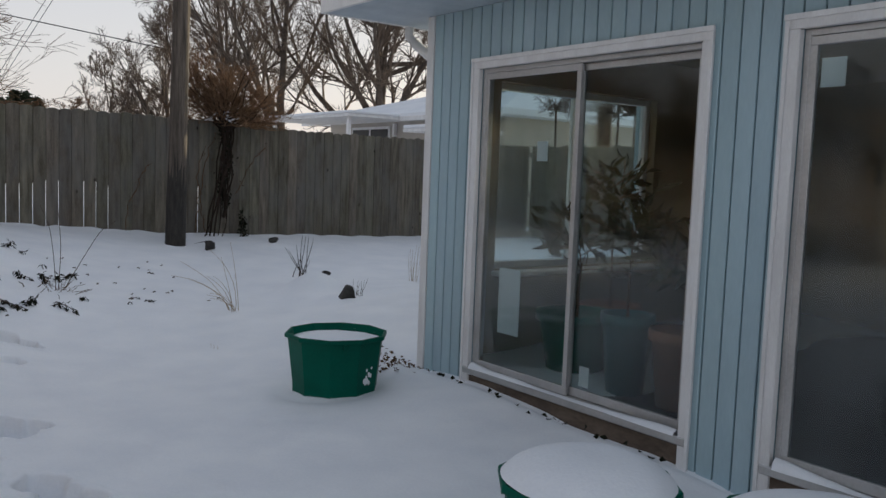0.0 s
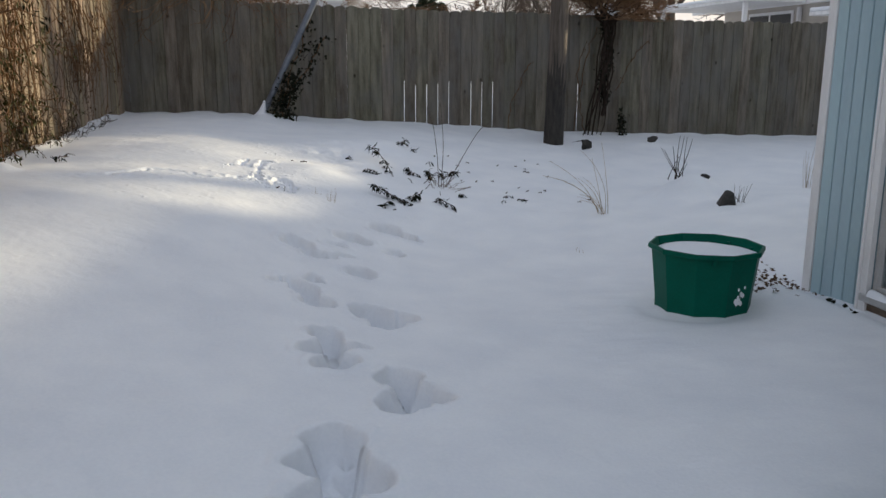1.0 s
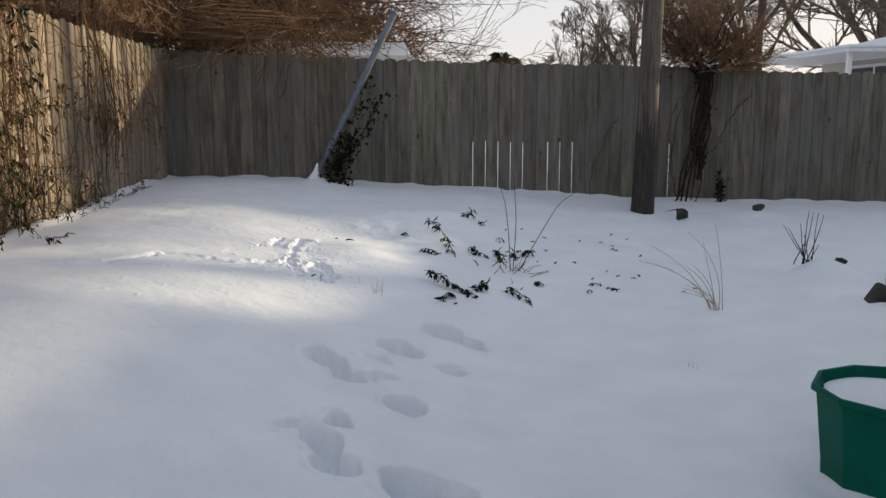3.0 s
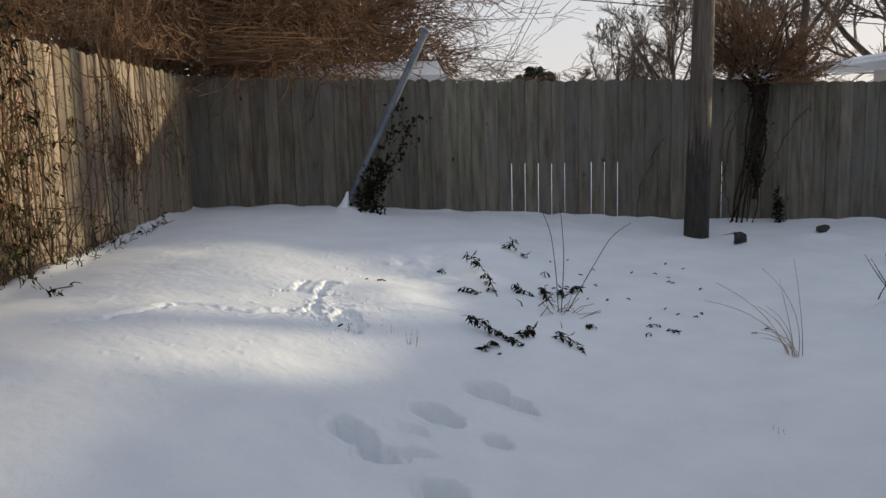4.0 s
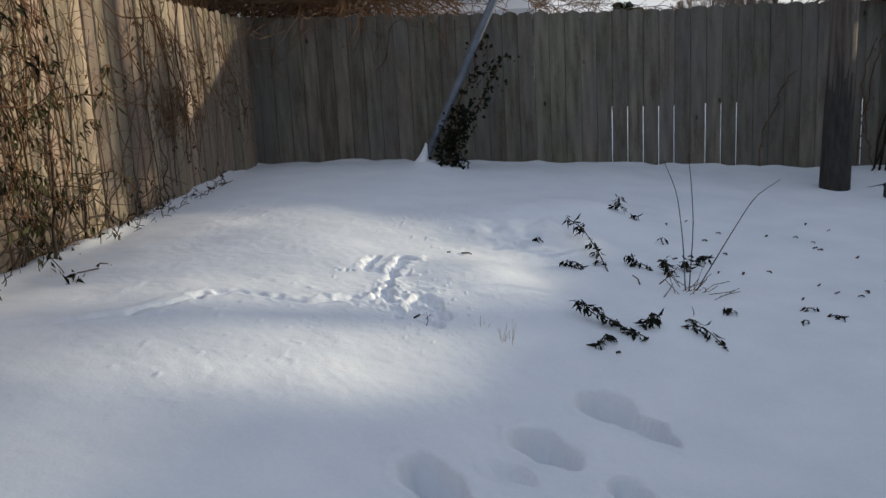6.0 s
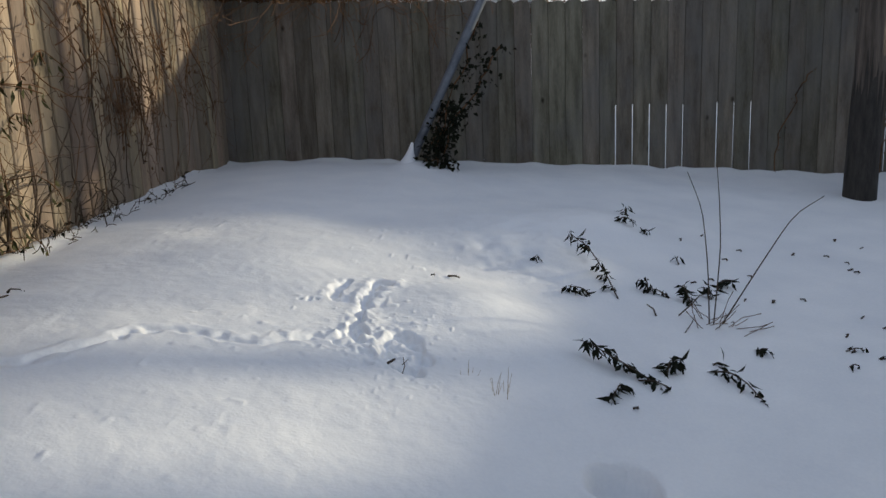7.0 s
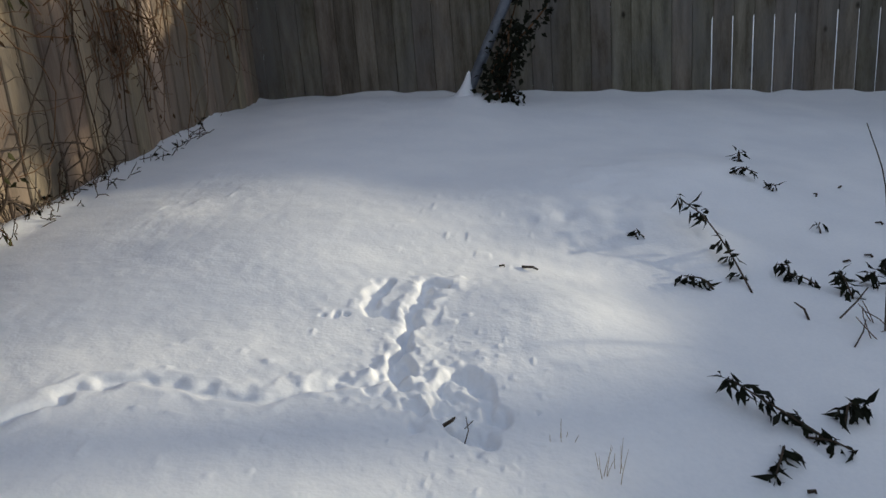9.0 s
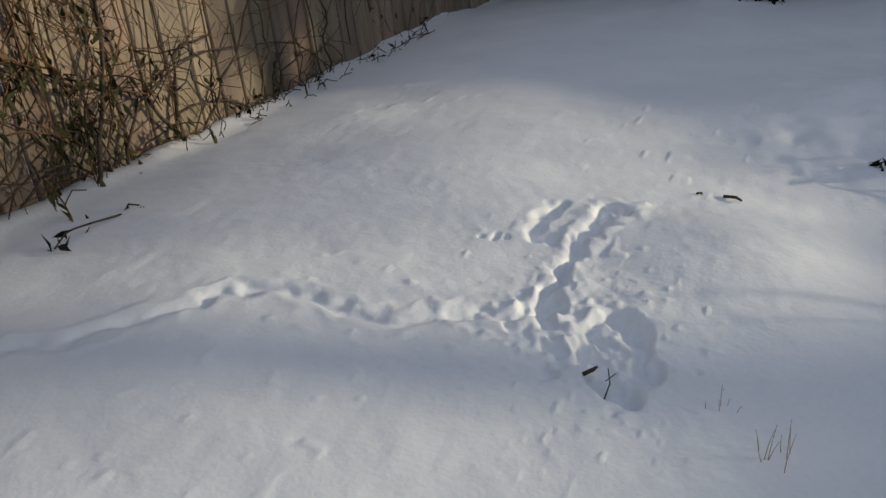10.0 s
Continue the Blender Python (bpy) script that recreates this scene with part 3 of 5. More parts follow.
def sliding_door(name, y0, y1, papers):
    """White-trimmed aluminium sliding glass door between y0 and y1."""
    z0, z1 = 0.04, 2.15
    d = thing(name, (WX, (y0 + y1) / 2, z0), "aluminium sliding glass door in aged white wooden trim", "door", kind="structure")
    w = 0.062
    a, b, top, low = y0 + w, y1 - w, z1 - w, 0.13
    put("trim_board", block(WX - 0.024, WX + 0.013, y0, a, -0.06, z1 - w, 0.004), TRIM, d)
    put("trim_board", block(WX - 0.024, WX + 0.013, b, y1, -0.06, z1 - w, 0.004), TRIM, d)
    put("trim_board", block(WX - 0.024, WX + 0.013, y0, y1, z1 - w, z1, 0.004), TRIM, d)
    put("drip_edge", block(WX - 0.036, WX - 0.024, y0 - 0.012, y1 + 0.012, z1 - 0.022, z1 + 0.004, 0.002), TRIM, d)
    put("drip_edge", block(WX - 0.034, WX - 0.024, y0 - 0.008, y0 + 0.012, -0.06, z1 - 0.024, 0.002), TRIM, d)
    put("drip_edge", block(WX - 0.034, WX - 0.024, y1 - 0.012, y1 + 0.008, -0.06, z1 - 0.024, 0.002), TRIM, d)
    fr = put("door_frame", block(WX + 0.016, WX + 0.09, a, a + 0.028, low, top, 0.003), ALU, d, "dull aluminium frame")
    put("door_frame", block(WX + 0.016, WX + 0.09, b - 0.028, b, low, top, 0.003), ALU, d)
    put("door_frame", block(WX + 0.016, WX + 0.09, a + 0.028, b - 0.028, top - 0.03, top, 0.003), ALU, d)
    put("threshold", block(WX - 0.03, WX + 0.10, a - 0.05, b + 0.05, low - 0.045, low, 0.006), ALU, d, "worn grey threshold")
    put("sill_board", block(WX - 0.006, WX + 0.06, a - 0.06, b + 0.06, -0.25, low - 0.047, 0.006), SILL, d, "dark damp sill board")
    mid = (a + b) / 2
    for k, (p, q, x) in enumerate(((a + 0.028, mid + 0.02, WX + 0.062), (mid - 0.02, b - 0.028, WX + 0.030))):
        s = put("sash", block(x - 0.010, x + 0.012, p, q, low + 0.004, low + 0.055, 0.002), ALU, d, "aluminium bottom rail")
        put("sash", block(x - 0.010, x + 0.012, p, q, top - 0.07, top - 0.032, 0.002), ALU, d)
        put("sash", block(x - 0.012, x + 0.014, p, p + 0.034, low + 0.056, top - 0.071, 0.002), ALU, d)
        put("sash", block(x - 0.012, x + 0.014, q - 0.034, q, low + 0.056, top - 0.071, 0.002), ALU, d)
        g = put("pane", block(x - 0.003, x + 0.003, p + 0.030, q - 0.030, low + 0.05, top - 0.066, 0), GLASS if k == 0 else GLASS_HAZY, d, "faintly fogged glass pane")
        g.visible_shadow = False
    for k, (py, pz, w, h) in enumerate(papers):
        x = WX + (0.0695 if py < mid else 0.0375)
        put("paper_sheet", block(x - 0.0025, x + 0.0010, py, py + w, pz, pz + h, 0), PAPER, d, "white paper stuck inside the glass")
    # clinging snow along the threshold
    n = 26
    ys = np.linspace(a + 0.02, b - 0.02, n)
    hh = np.clip(0.03 * (cloud(ys, ys * 0, 0.4, int(y0 * 7)) - 0.35) * 1.6, 0.001, 0.04)
    hh[-3:] += 0.02 * np.array([0.2, 0.7, 1.0])
    v = np.concatenate([np.stack([np.full(n, WX + x), ys, low + 0.001 + hh * k], 1) for x, k in ((-0.034, -0.2), (-0.025, 0.6), (-0.005, 1.0), (0.012, 0.9), (0.018, 0.0))])
    i = np.arange(n - 1)
    q = np.concatenate([np.stack([r * n + i, r * n + i + 1, (r + 1) * n + i + 1, (r + 1) * n + i], 1) for r in range(4)])
    put("snow_strip", fast_mesh("snow_strip", v, q), SNOW, d, "snow clinging to the threshold")
    return d


sliding_door("door_1", 3.87, 5.705, [(5.03, 1.50, 0.09, 0.12), (5.22, 0.40, 0.20, 0.42), (4.635, 0.20, 0.075, 0.12)])
sliding_door("door_2", 1.655, 3.485, [(3.235, 1.835, 0.11, 0.125)])

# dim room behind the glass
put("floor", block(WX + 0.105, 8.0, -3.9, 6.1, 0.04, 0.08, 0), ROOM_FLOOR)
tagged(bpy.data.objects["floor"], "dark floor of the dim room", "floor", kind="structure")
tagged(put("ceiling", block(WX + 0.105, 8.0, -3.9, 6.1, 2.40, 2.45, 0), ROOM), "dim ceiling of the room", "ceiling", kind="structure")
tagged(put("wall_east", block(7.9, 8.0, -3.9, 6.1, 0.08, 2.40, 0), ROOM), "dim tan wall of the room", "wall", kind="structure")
wall_n = thing("wall_north", (5.7, 6.05, 0.08), "dim tan wall of the room with a wide window", "wall", kind="structure")
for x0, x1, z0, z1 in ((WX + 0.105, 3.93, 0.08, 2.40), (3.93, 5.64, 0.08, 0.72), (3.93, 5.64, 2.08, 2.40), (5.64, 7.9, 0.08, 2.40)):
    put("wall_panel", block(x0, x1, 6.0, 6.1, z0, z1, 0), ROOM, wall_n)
window = thing("window_1", (4.78, 6.1, 0.72), "wide white-framed window at the end of the room", "window", kind="structure")
for x0, x1, z0, z1 in ((3.93, 3.98, 0.72, 2.08), (5.59, 5.64, 0.72, 2.08), (3.98, 5.59, 0.72, 0.77), (3.98, 5.59, 2.03, 2.08), (4.76, 4.81, 0.77, 2.03)):
    put("window_frame", block(x0, x1, 6.07, 6.14, z0, z1, 0.004), TRIM, window)
for x0, x1 in ((3.98, 4.76), (4.81, 5.59)):
    put("pane", block(x0, x1, 6.10, 6.106, 0.77, 2.03, 0), GLASS_HAZY, window, "hazy glass pane").visible_shadow = False
put("window_sill", block(3.90, 5.67, 5.86, 5.998, 0.68, 0.715, 0.006), TRIM, window)
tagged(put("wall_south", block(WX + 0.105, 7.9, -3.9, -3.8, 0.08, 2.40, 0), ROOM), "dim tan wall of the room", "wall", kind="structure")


def plant_pot(at, r, h, mat, label, tall=0.5):
    p = thing("plant_pot", at, label, "pot", "pots behind the glass")
    put("pot", lathe("pot", [(0.0, 0.0), (r * 0.72, 0.0), (r * 0.95, h * 0.85), (r * 1.06, h * 0.86), (r * 1.06, h), (r * 0.96, h), (r * 0.93, h * 0.9), (0.0, h * 0.88)], at, 22), mat, p)
    rg = np.random.RandomState(int(at[1] * 50))
    P, R = trunk_line(rg, (at[0], at[1], at[2] + h * 0.85), tall, 0.012, 6)
    A, B = shoots(rg, P, R, 18, 6, 0.42 / tall, 1.0, -0.06, 0.12, 0.003, 0.5)
    C = A[:, 2:].reshape(-1, 3)
    D = np.repeat(A[:, -1] - A[:, 0], 4, 0) + rg.normal(size=(len(C), 3)) * 0.2
    put("stem", fast_mesh("stem", *join_arrays([tubes(P, R, 5), tubes(A, B, 3)])), VINE, p)
    put("foliage", fast_mesh("foliage", *leaf_set(rg, C, D, 0.16, 0.05)), LEAF_OLIVE, p)


plant_pot((4.02, 4.80, 0.08), 0.16, 0.50, TEAL, "teal glazed pot with a leafy houseplant", 0.70)
plant_pot((4.05, 4.40, 0.08), 0.19, 0.46, TERRA, "terracotta pot with a leafy houseplant")
plant_pot((4.15, 5.36, 0.08), 0.27, 0.42, GREEN, "large dark green pot with a leafy houseplant", 0.6)
plant_pot((4.75, 5.60, 0.08), 0.22, 0.40, TERRA, "large terracotta pot with a tall leafy houseplant", 1.05)

# ---- plastic tubs ----


def tub(at, cap, patch, R=0.325):
    """Ten-sided plastic tub with a rolled rim and snow inside; cap: how high the snow stands over the rim."""
    t = thing("planter_tub", at, "dark green ten-sided plastic planter tub filled with snow" if cap < 0.02 else "dark green plastic planter tub heaped with snow", "planter", "tubs by the house")
    h = 0.345
    put("body", lathe("body", [(0.0, -0.05), (R * 0.84, -0.05), (R * 0.85, 0.03), (R * 0.955, h - 0.026), (R * 0.945, h - 0.026), (R * 0.93, h - 0.04), (R * 0.82, 0.05), (0.0, 0.05)], at, 10, False, 0.3), GREEN, t)
    put("rim", lathe("rim", [(R * 0.95, h - 0.031), (R * 1.01, h - 0.028), (R * 1.02, h - 0.022), (R * 1.016, h - 0.004), (R * 1.005, h), (R * 0.972, h), (R * 0.962, h - 0.004), (R * 0.94, h - 0.031)], at, 10, False, 0.3), GREEN, t, "thick green rim")
    for k in range(10):
        a = 0.3 + (k + 0.5) * math.pi / 5
        if k % 3 == 0:
            c, s = math.cos(a), math.sin(a)
            bm = bmesh.new()
            bmesh.ops.create_cube(bm, size=1, matrix=Matrix.Translation((at[0] + c * R * 0.90, at[1] + s * R * 0.90, at[2] + h - 0.047)) @ Matrix.Rotation(a, 4, "Z") @ Matrix.Diagonal((0.03, 0.022, 0.035, 1)))
            put("lug", from_bm("lug", bm), GREEN, t)
    a, r = np.meshgrid(np.arange(36) / 36 * 2 * math.pi, np.linspace(0.001, 1, 9))
    edge = R * (0.90 if cap < 0.02 else 0.965)
    X, Y = at[0] + r * edge * np.cos(a), at[1] + r * edge * np.sin(a)
    Z = at[2] + h + 0.001 + cap * np.clip(1 - r ** 3.2, 0, 1) + 0.012 * (1 - r ** 12) + 0.012 * (cloud(X, Y, 0.12, 20) - 0.5) if cap >= 0.02 else at[2] + h - 0.045 + 0.022 * (1 - r ** 2) + 0.012 * (cloud(X, Y, 0.1, 21) - 0.5)
    i = np.arange(36)
    q = np.concatenate([np.stack([k * 36 + i, k * 36 + (i + 1) % 36, (k + 1) * 36 + (i + 1) % 36, (k + 1) * 36 + i], 1) for k in range(8)])
    put("snow_cap", fast_mesh("snow_cap", np.stack([X, Y, Z], -1).reshape(-1, 3), q), SNOW, t, "smooth cap of snow")
    if patch:
        rg = np.random.RandomState(5)
        for k in range(12):
            aa, zz, rr = -1.25 + rg.uniform(-0.11, 0.11), rg.uniform(0.05, 0.15), rg.uniform(0.005, 0.015)
            rad = R * (0.85 + 0.105 * (zz - 0.03) / 0.29) * 0.955
            put("snow_patch", lathe("snow_patch", [(0.001, 0.006), (rr * 0.6, 0.005), (rr, 0.0)], (0, 0, 0), 9), SNOW, t).matrix_basis = Matrix.Translation((at[0] + rad * math.cos(aa), at[1] + rad * math.sin(aa), at[2] + zz)) @ Matrix.Rotation(aa, 4, "Z") @ Matrix.Rotation(math.pi / 2, 4, "Y") @ Matrix.Diagonal((1.6, 1, 1, 1))
    return t


tub((2.635, 6.01, lie(2.635, 6.01) + 0.012), 0.0, True)
tub((2.105, 3.30, 0.022), 0.07, False, 0.316)
tub((2.38, 2.60, 0.03), 0.05, False)

# ---- fences ----
PITCH = 0.1655


def board_mesh(name, width, height, notch=0.0, notch_h=0.0, cap=0.02, thick=0.018, seed=0):
    """Fence board with a rounded worn top; notch: narrower foot on one side."""
    rg = np.random.RandomState(seed)
    w = width / 2
    out = [(-w, 0), (w - notch, 0)]
    out += [(w - notch, notch_h), (w, notch_h + 0.03)] if notch else [(w, height * 0.5 + rg.uniform(-0.1, 0.1))]
    out += [(w - 0.002 * rg.rand(), height - cap), (w * 0.66, height - cap * 0.3 - 0.004 * rg.rand()), (w * 0.1, height), (-w * 0.6, height - cap * 0.35 - 0.004 * rg.rand()), (-w, height - cap)]
    n = len(out)
    e = 0.0015
    v = [(x * (1 - 0.0045 / w), -thick / 2, z - (0.004 if z > height * 0.9 else 0)) for x, z in out] + [(x, -thick / 2 + 0.007, z) for x, z in out] + [(x, thick / 2, z) for x, z in out]
    f = [tuple(range(n)), tuple(range(3 * n - 1, 2 * n - 1, -1))] + [(k + (i + 1) % n, k + i, k + n + i, k + n + (i + 1) % n) for i in range(n) for k in (0, n)]
    return as_mesh(name, v, f)


PLAIN = [board_mesh("board", PITCH - g, 2.0, cap=c, seed=k) for k, (g, c) in enumerate(((0.0006, 0.02), (0.0004, 0.028), (0.0008, 0.015), (0.0004, 0.022), (0.0006, 0.032)))]
SLIT = board_mesh("board", PITCH - 0.001, 2.0, 0.009, 0.98, seed=9)


def fence_top(x):
    return float(np.interp(x, [-2.2, 2.0, 4.2, 5.9, 6.2, 14], [2.275, 2.135, 2.115, 2.06, 2.035, 2.03]))


FY = 13.93
back_fence = thing("fence", (4.8, FY, 0.3), "tall weathered grey-green wooden board fence", "fence")
for z in (0.36, 1.16, 1.95):
    n = 14
    xs = np.linspace(-1.9, 11.6, n)
    v = [(x, FY + y, fence_top(x) - 2.13 + z + dz) for x in xs for y, dz in ((0.016, -0.04), (0.052, -0.04), (0.052, 0.045), (0.016, 0.045))]
    f = [(k * 4 + a, k * 4 + (a + 1) % 4, k * 4 + 4 + (a + 1) % 4, k * 4 + 4 + a) for k in range(n - 1) for a in range(4)]
    put("rail", as_mesh("rail", v, f), RAIL, back_fence)
for x in np.arange(-0.6, 11.7, 2.4):
    put("post", block(x - 0.045, x + 0.045, FY + 0.054, FY + 0.144, -0.2, fence_top(x) - 0.06, 0.005), RAIL, back_fence)

left_fence = thing("fence", (-2.05, 9.0, 0.6), "tan weathered wooden board fence overgrown with bare vines", "fence")


def left_x(y):
    return -1.875 - 0.035 * (FY - y)


for z in (0.85, 1.35, 2.0):
    v = [(left_x(y) - 0.016 - dx, y, z + dz) for y in (-4.0, FY) for dx, dz in ((0.0, -0.04), (0.036, -0.04), (0.036, 0.045), (0.0, 0.045))]
    put("rail", as_mesh("rail", v, [(a, (a + 1) % 4, 4 + (a + 1) % 4, 4 + a) for a in range(4)]), RAIL, left_fence)
for y in np.arange(-3.0, 13.9, 2.4):
    x = left_x(y)
    put("post", block(x - 0.144, x - 0.054, y - 0.045, y + 0.045, -0.2, 2.18, 0.005), RAIL, left_fence)

# unseen fence behind the house, added so its shadow covers the lower snow
east_fence = thing("fence", (11.6, 8, 0.2), "unseen weathered board fence added in the east to shade the yard", "fence")
v, f = [], []
for k in range(64):
    y = 3.4 + k * 0.166
    o = len(v)
    h = 2.03 + 0.02 * math.sin(k * 2.3)
    v += [(11.6 + dx, y + dy, z) for z in (-0.2, h) for dx, dy in ((0, 0), (0.02, 0), (0.02, 0.164), (0, 0.164))]
    f += [(o, o + 3, o + 2, o + 1), (o + 4, o + 5, o + 6, o + 7)] + [(o + a, o + (a + 1) % 4, o + 4 + (a + 1) % 4, o + 4 + a) for a in range(4)]
put("boards", as_mesh("boards", v, f), BOARD_OLD, east_fence)

# ---- utility pole and leaning pipe ----
PX, PY = 3.94, 12.85
pole = thing("utility_pole", (PX, PY, 0.2), "weathered dark wooden utility pole standing in snow", "pole")
shaft = lathe("shaft", [(0.135, -0.2), (0.128, 0.6), (0.122, 1.2), (0.114, 3.0), (0.10, 8.5), (0.0, 8.52)], (PX, PY, 0.2), 20)
tar = lathe("tarred_base", [(0.142, -0.2), (0.138, 0.2), (0.134, 0.5), (0.131, 0.78), (0.127, 0.86)], (PX, PY, 0.2), 60)
rg = np.random.RandomState(17)
for v in tar.vertices[-60:]:
    a = math.atan2(v.co.y - PY, v.co.x - PX)
    v.co.z += 0.05 + 0.08 * math.sin(2 * a + 0.5) + 0.55 * rg.rand() ** 2.5
    v.co.x, v.co.y = PX + (v.co.x - PX) * 0.995, PY + (v.co.y - PY) * 0.995
for me in (shaft, tar):
    for v in me.vertices:
        v.co.x += 0.018 * (v.co.z - 0.3)
put("shaft", shaft, POLE, pole)
put("tarred_base", tar, TAR, pole, "black tarred foot")
BX, BZ = 0.0, 0.55
pipe_thing = thing("leaning_pipe", (BX, 13.35, BZ), "grey galvanised pipe leaning over against the fence", "pipe")
a3, b3 = np.array([BX - 0.13, 13.35, BZ - 0.1]), np.array([0.975, 13.35, 2.68])
ln = np.array([a3 + (b3 - a3) * t for t in np.linspace(0, 1, 6)])[None]
put("tube", fast_mesh("tube", *tubes(ln, np.full((1, 6), 0.042), 14)), STEEL, pipe_thing)
put("cap", lathe("cap", [(0.0, 0.02), (0.02, 0.015), (0.044, 0.0), (0.046, -0.03), (0.04, -0.03)], (0, 0, 0), 14), STEEL, pipe_thing).matrix_basis = Matrix.Translation(b3) @ Matrix.Rotation(0.43, 4, "Y")
drift = lathe("drift", [(0.001, 0.25), (0.012, 0.24), (0.03, 0.17), (0.055, 0.11), (0.09, 0.06), (0.16, 0.015), (0.26, -0.03)], (0, 0, 0), 18)
dr = tagged(put("snow_drift", drift, SNOW), "steep cone of snow plastered against the leaning pipe", "snow drift")
dr.matrix_basis = Matrix.Translation((BX - 0.035, 13.29, BZ + 0.07)) @ Matrix(((1, 0, 0.46, 0), (0, 0.8, 0, 0), (0, 0, 1, 0), (0, 0, 0, 1)))


def ivy(name, lines, spread_r, per, size, wood, leafmat, label, category, at, seed, rr=0.008):
    """Creeping stems with small leaves along given lines."""
    rg = np.random.RandomState(seed)
    t = thing(name, at, label, category)
    S, L, LD = [], [], []
    for pts in lines:
        P = np.array(pts, float)
        s = np.linspace(0, len(P) - 1, 14)
        k = np.minimum(s.astype(int), len(P) - 2)
        Q = P[k] + (P[k + 1] - P[k]) * (s - k)[:, None] + rg.normal(size=(14, 3)) * 0.015
        S.append(Q)
        c = np.repeat(Q, per, 0) + rg.normal(size=(14 * per, 3)) * spread_r
        L.append(c)
        LD.append(rg.normal(size=c.shape) + np.array([0, -0.3, -0.7]))
    S = np.array(S)
    put("stem_tangle", fast_mesh("stem_tangle", *tubes(S, np.full(S.shape[:2], rr), 5)), wood, t)
    put("foliage", fast_mesh("foliage", *leaf_set(rg, np.concatenate(L), np.concatenate(LD), size, size * 0.7)), leafmat, t)
    return t


ivy("ivy", [[(BX + 0.10, 13.3, 0.52), (BX + 0.22, 13.32, 0.95), (BX + 0.48, 13.36, 1.45), (BX + 0.66, 13.4, 1.95)], [(BX + 0.22, 13.25, 0.55), (BX + 0.28, 13.3, 0.9), (BX + 0.62, 13.4, 1.32), (BX + 0.85, 13.5, 1.72)],
            [(BX + 0.14, 13.2, 0.55), (BX + 0.22, 13.22, 0.75), (BX + 0.28, 13.25, 0.95), (BX + 0.36, 13.3, 1.2)], [(BX + 0.34, 13.25, 0.55), (BX + 0.33, 13.3, 0.75), (BX + 0.36, 13.3, 0.92), (BX + 0.42, 13.35, 1.1)]],
    0.048, 14, 0.055, VINE, LEAF_DARK, "dark ivy climbing beside the leaning pipe", "ivy", (BX + 0.25, 13.3, 0.5), 21)

# ---- thicket and trees ----


def bare_tree(at, height, radius, seed, limbs=9, name="tree", label="tall bare deciduous tree beyond the fence", lean=(0, 0), detail=3, up=0.10, low=0.22, twig_r=0.010, mats=(BARK_FAR, TWIG_FAR), counts=(5, 6, 5), ratio=0.62, angle=0.85):
    """Leafless tree: trunk and limbs as one part, twigs as another."""
    rg = np.random.RandomState(seed)
    t = thing(name, at, label, "tree")
    P, R = trunk_line(rg, at, height * 0.8, radius, 9, lean)
    L, LR = shoots(rg, P, R, limbs, 8, ratio, angle, up, 0.12, radius * 0.12, low, 0.6)
    put("trunk", fast_mesh("trunk", *join_arrays([tubes(P, R, 10), tubes(L, LR, 6)])), mats[0], t)
    sets, A, B = [], L, LR
    for k in range(detail):
        A, B = shoots(rg, A, B, counts[k], 6, 0.52, 0.65, up * 0.5, 0.14, twig_r * (1 if k == detail - 1 else 1.6), 0.15, 0.6)
        sets.append(tubes(A, B, 3))
    put("crown", fast_mesh("crown", *join_arrays(sets)), mats[1], t)
    return t


FAR = "bare deciduous tree with fine grey-brown branches far off"
bare_tree((20.5, 34.0, 0.2), 13, 0.36, 31, 16, low=0.12, angle=1.1, ratio=0.75, counts=(7, 8, 8), twig_r=0.008, label="spreading bare tree with dark heavy limbs")
bare_tree((16.6, 36.0, 0.2), 14, 0.24, 32, 18, low=0.15, counts=(7, 8, 8), twig_r=0.006, label="tall bare tree with many upright branches")
bare_tree((15.4, 40.0, 0.2), 13, 0.20, 38, 18, low=0.2, counts=(7, 8, 8), twig_r=0.006, angle=0.7)
bare_tree((11.7, 45.0, 0.2), 6.9, 0.13, 33, 20, low=0.12, counts=(6, 6, 5), twig_r=0.007, angle=0.75, label="rounded bare tree with pale branches")
bare_tree((13.9, 43.0, 0.2), 8.8, 0.16, 34, 22, low=0.15, counts=(7, 7, 6), twig_r=0.007, angle=0.75, label="rounded bare tree with pale branches")
bare_tree((9.5, 45.0, 0.2), 4.2, 0.12, 35, 16, low=0.1, counts=(5, 5, 5), twig_r=0.006, mats=(BARK_FAR, TWIG_RED), label="small russet bare tree far behind the fence")
bare_tree((25.0, 32.0, 0.2), 13, 0.34, 36, 15, low=0.15, counts=(7, 6, 5), twig_r=0.009, label=FAR)
# woody vine that hangs over the fence top under its own bushy crown
rg = np.random.RandomState(41)
vine_tree = thing("vine_tree", (4.97, 13.78, 0.3), "gnarled dark vine hanging over the fence under a bushy russet crown", "vine")
z = np.linspace(0, 1, 14)
P = np.stack([5.00 + 0.05 * z + 0.035 * np.sin(z * 13) + rg.normal(size=14) * 0.008, 13.76 + 0.02 * np.sin(z * 9), 0.62 + 1.55 * z], 1)[None]
R = (0.018 + 0.040 * z ** 0.8 + 0.012 * rg.rand(14))[None]
top = P[:, 9:]
L, LR = shoots(rg, top, R[:, 9:], 64, 9, 2.5, 1.15, 0.07, 0.15, 0.005, 0.5, 0.2)
L[..., 2] = np.maximum(L[..., 2], 2.08 - 0.3 * (np.abs(L[..., 0] - 5.04) < 0.12))
A, B = shoots(rg, L, LR, 10, 7, 0.55, 0.6, 0.05, 0.15, 0.0028, 0.15)
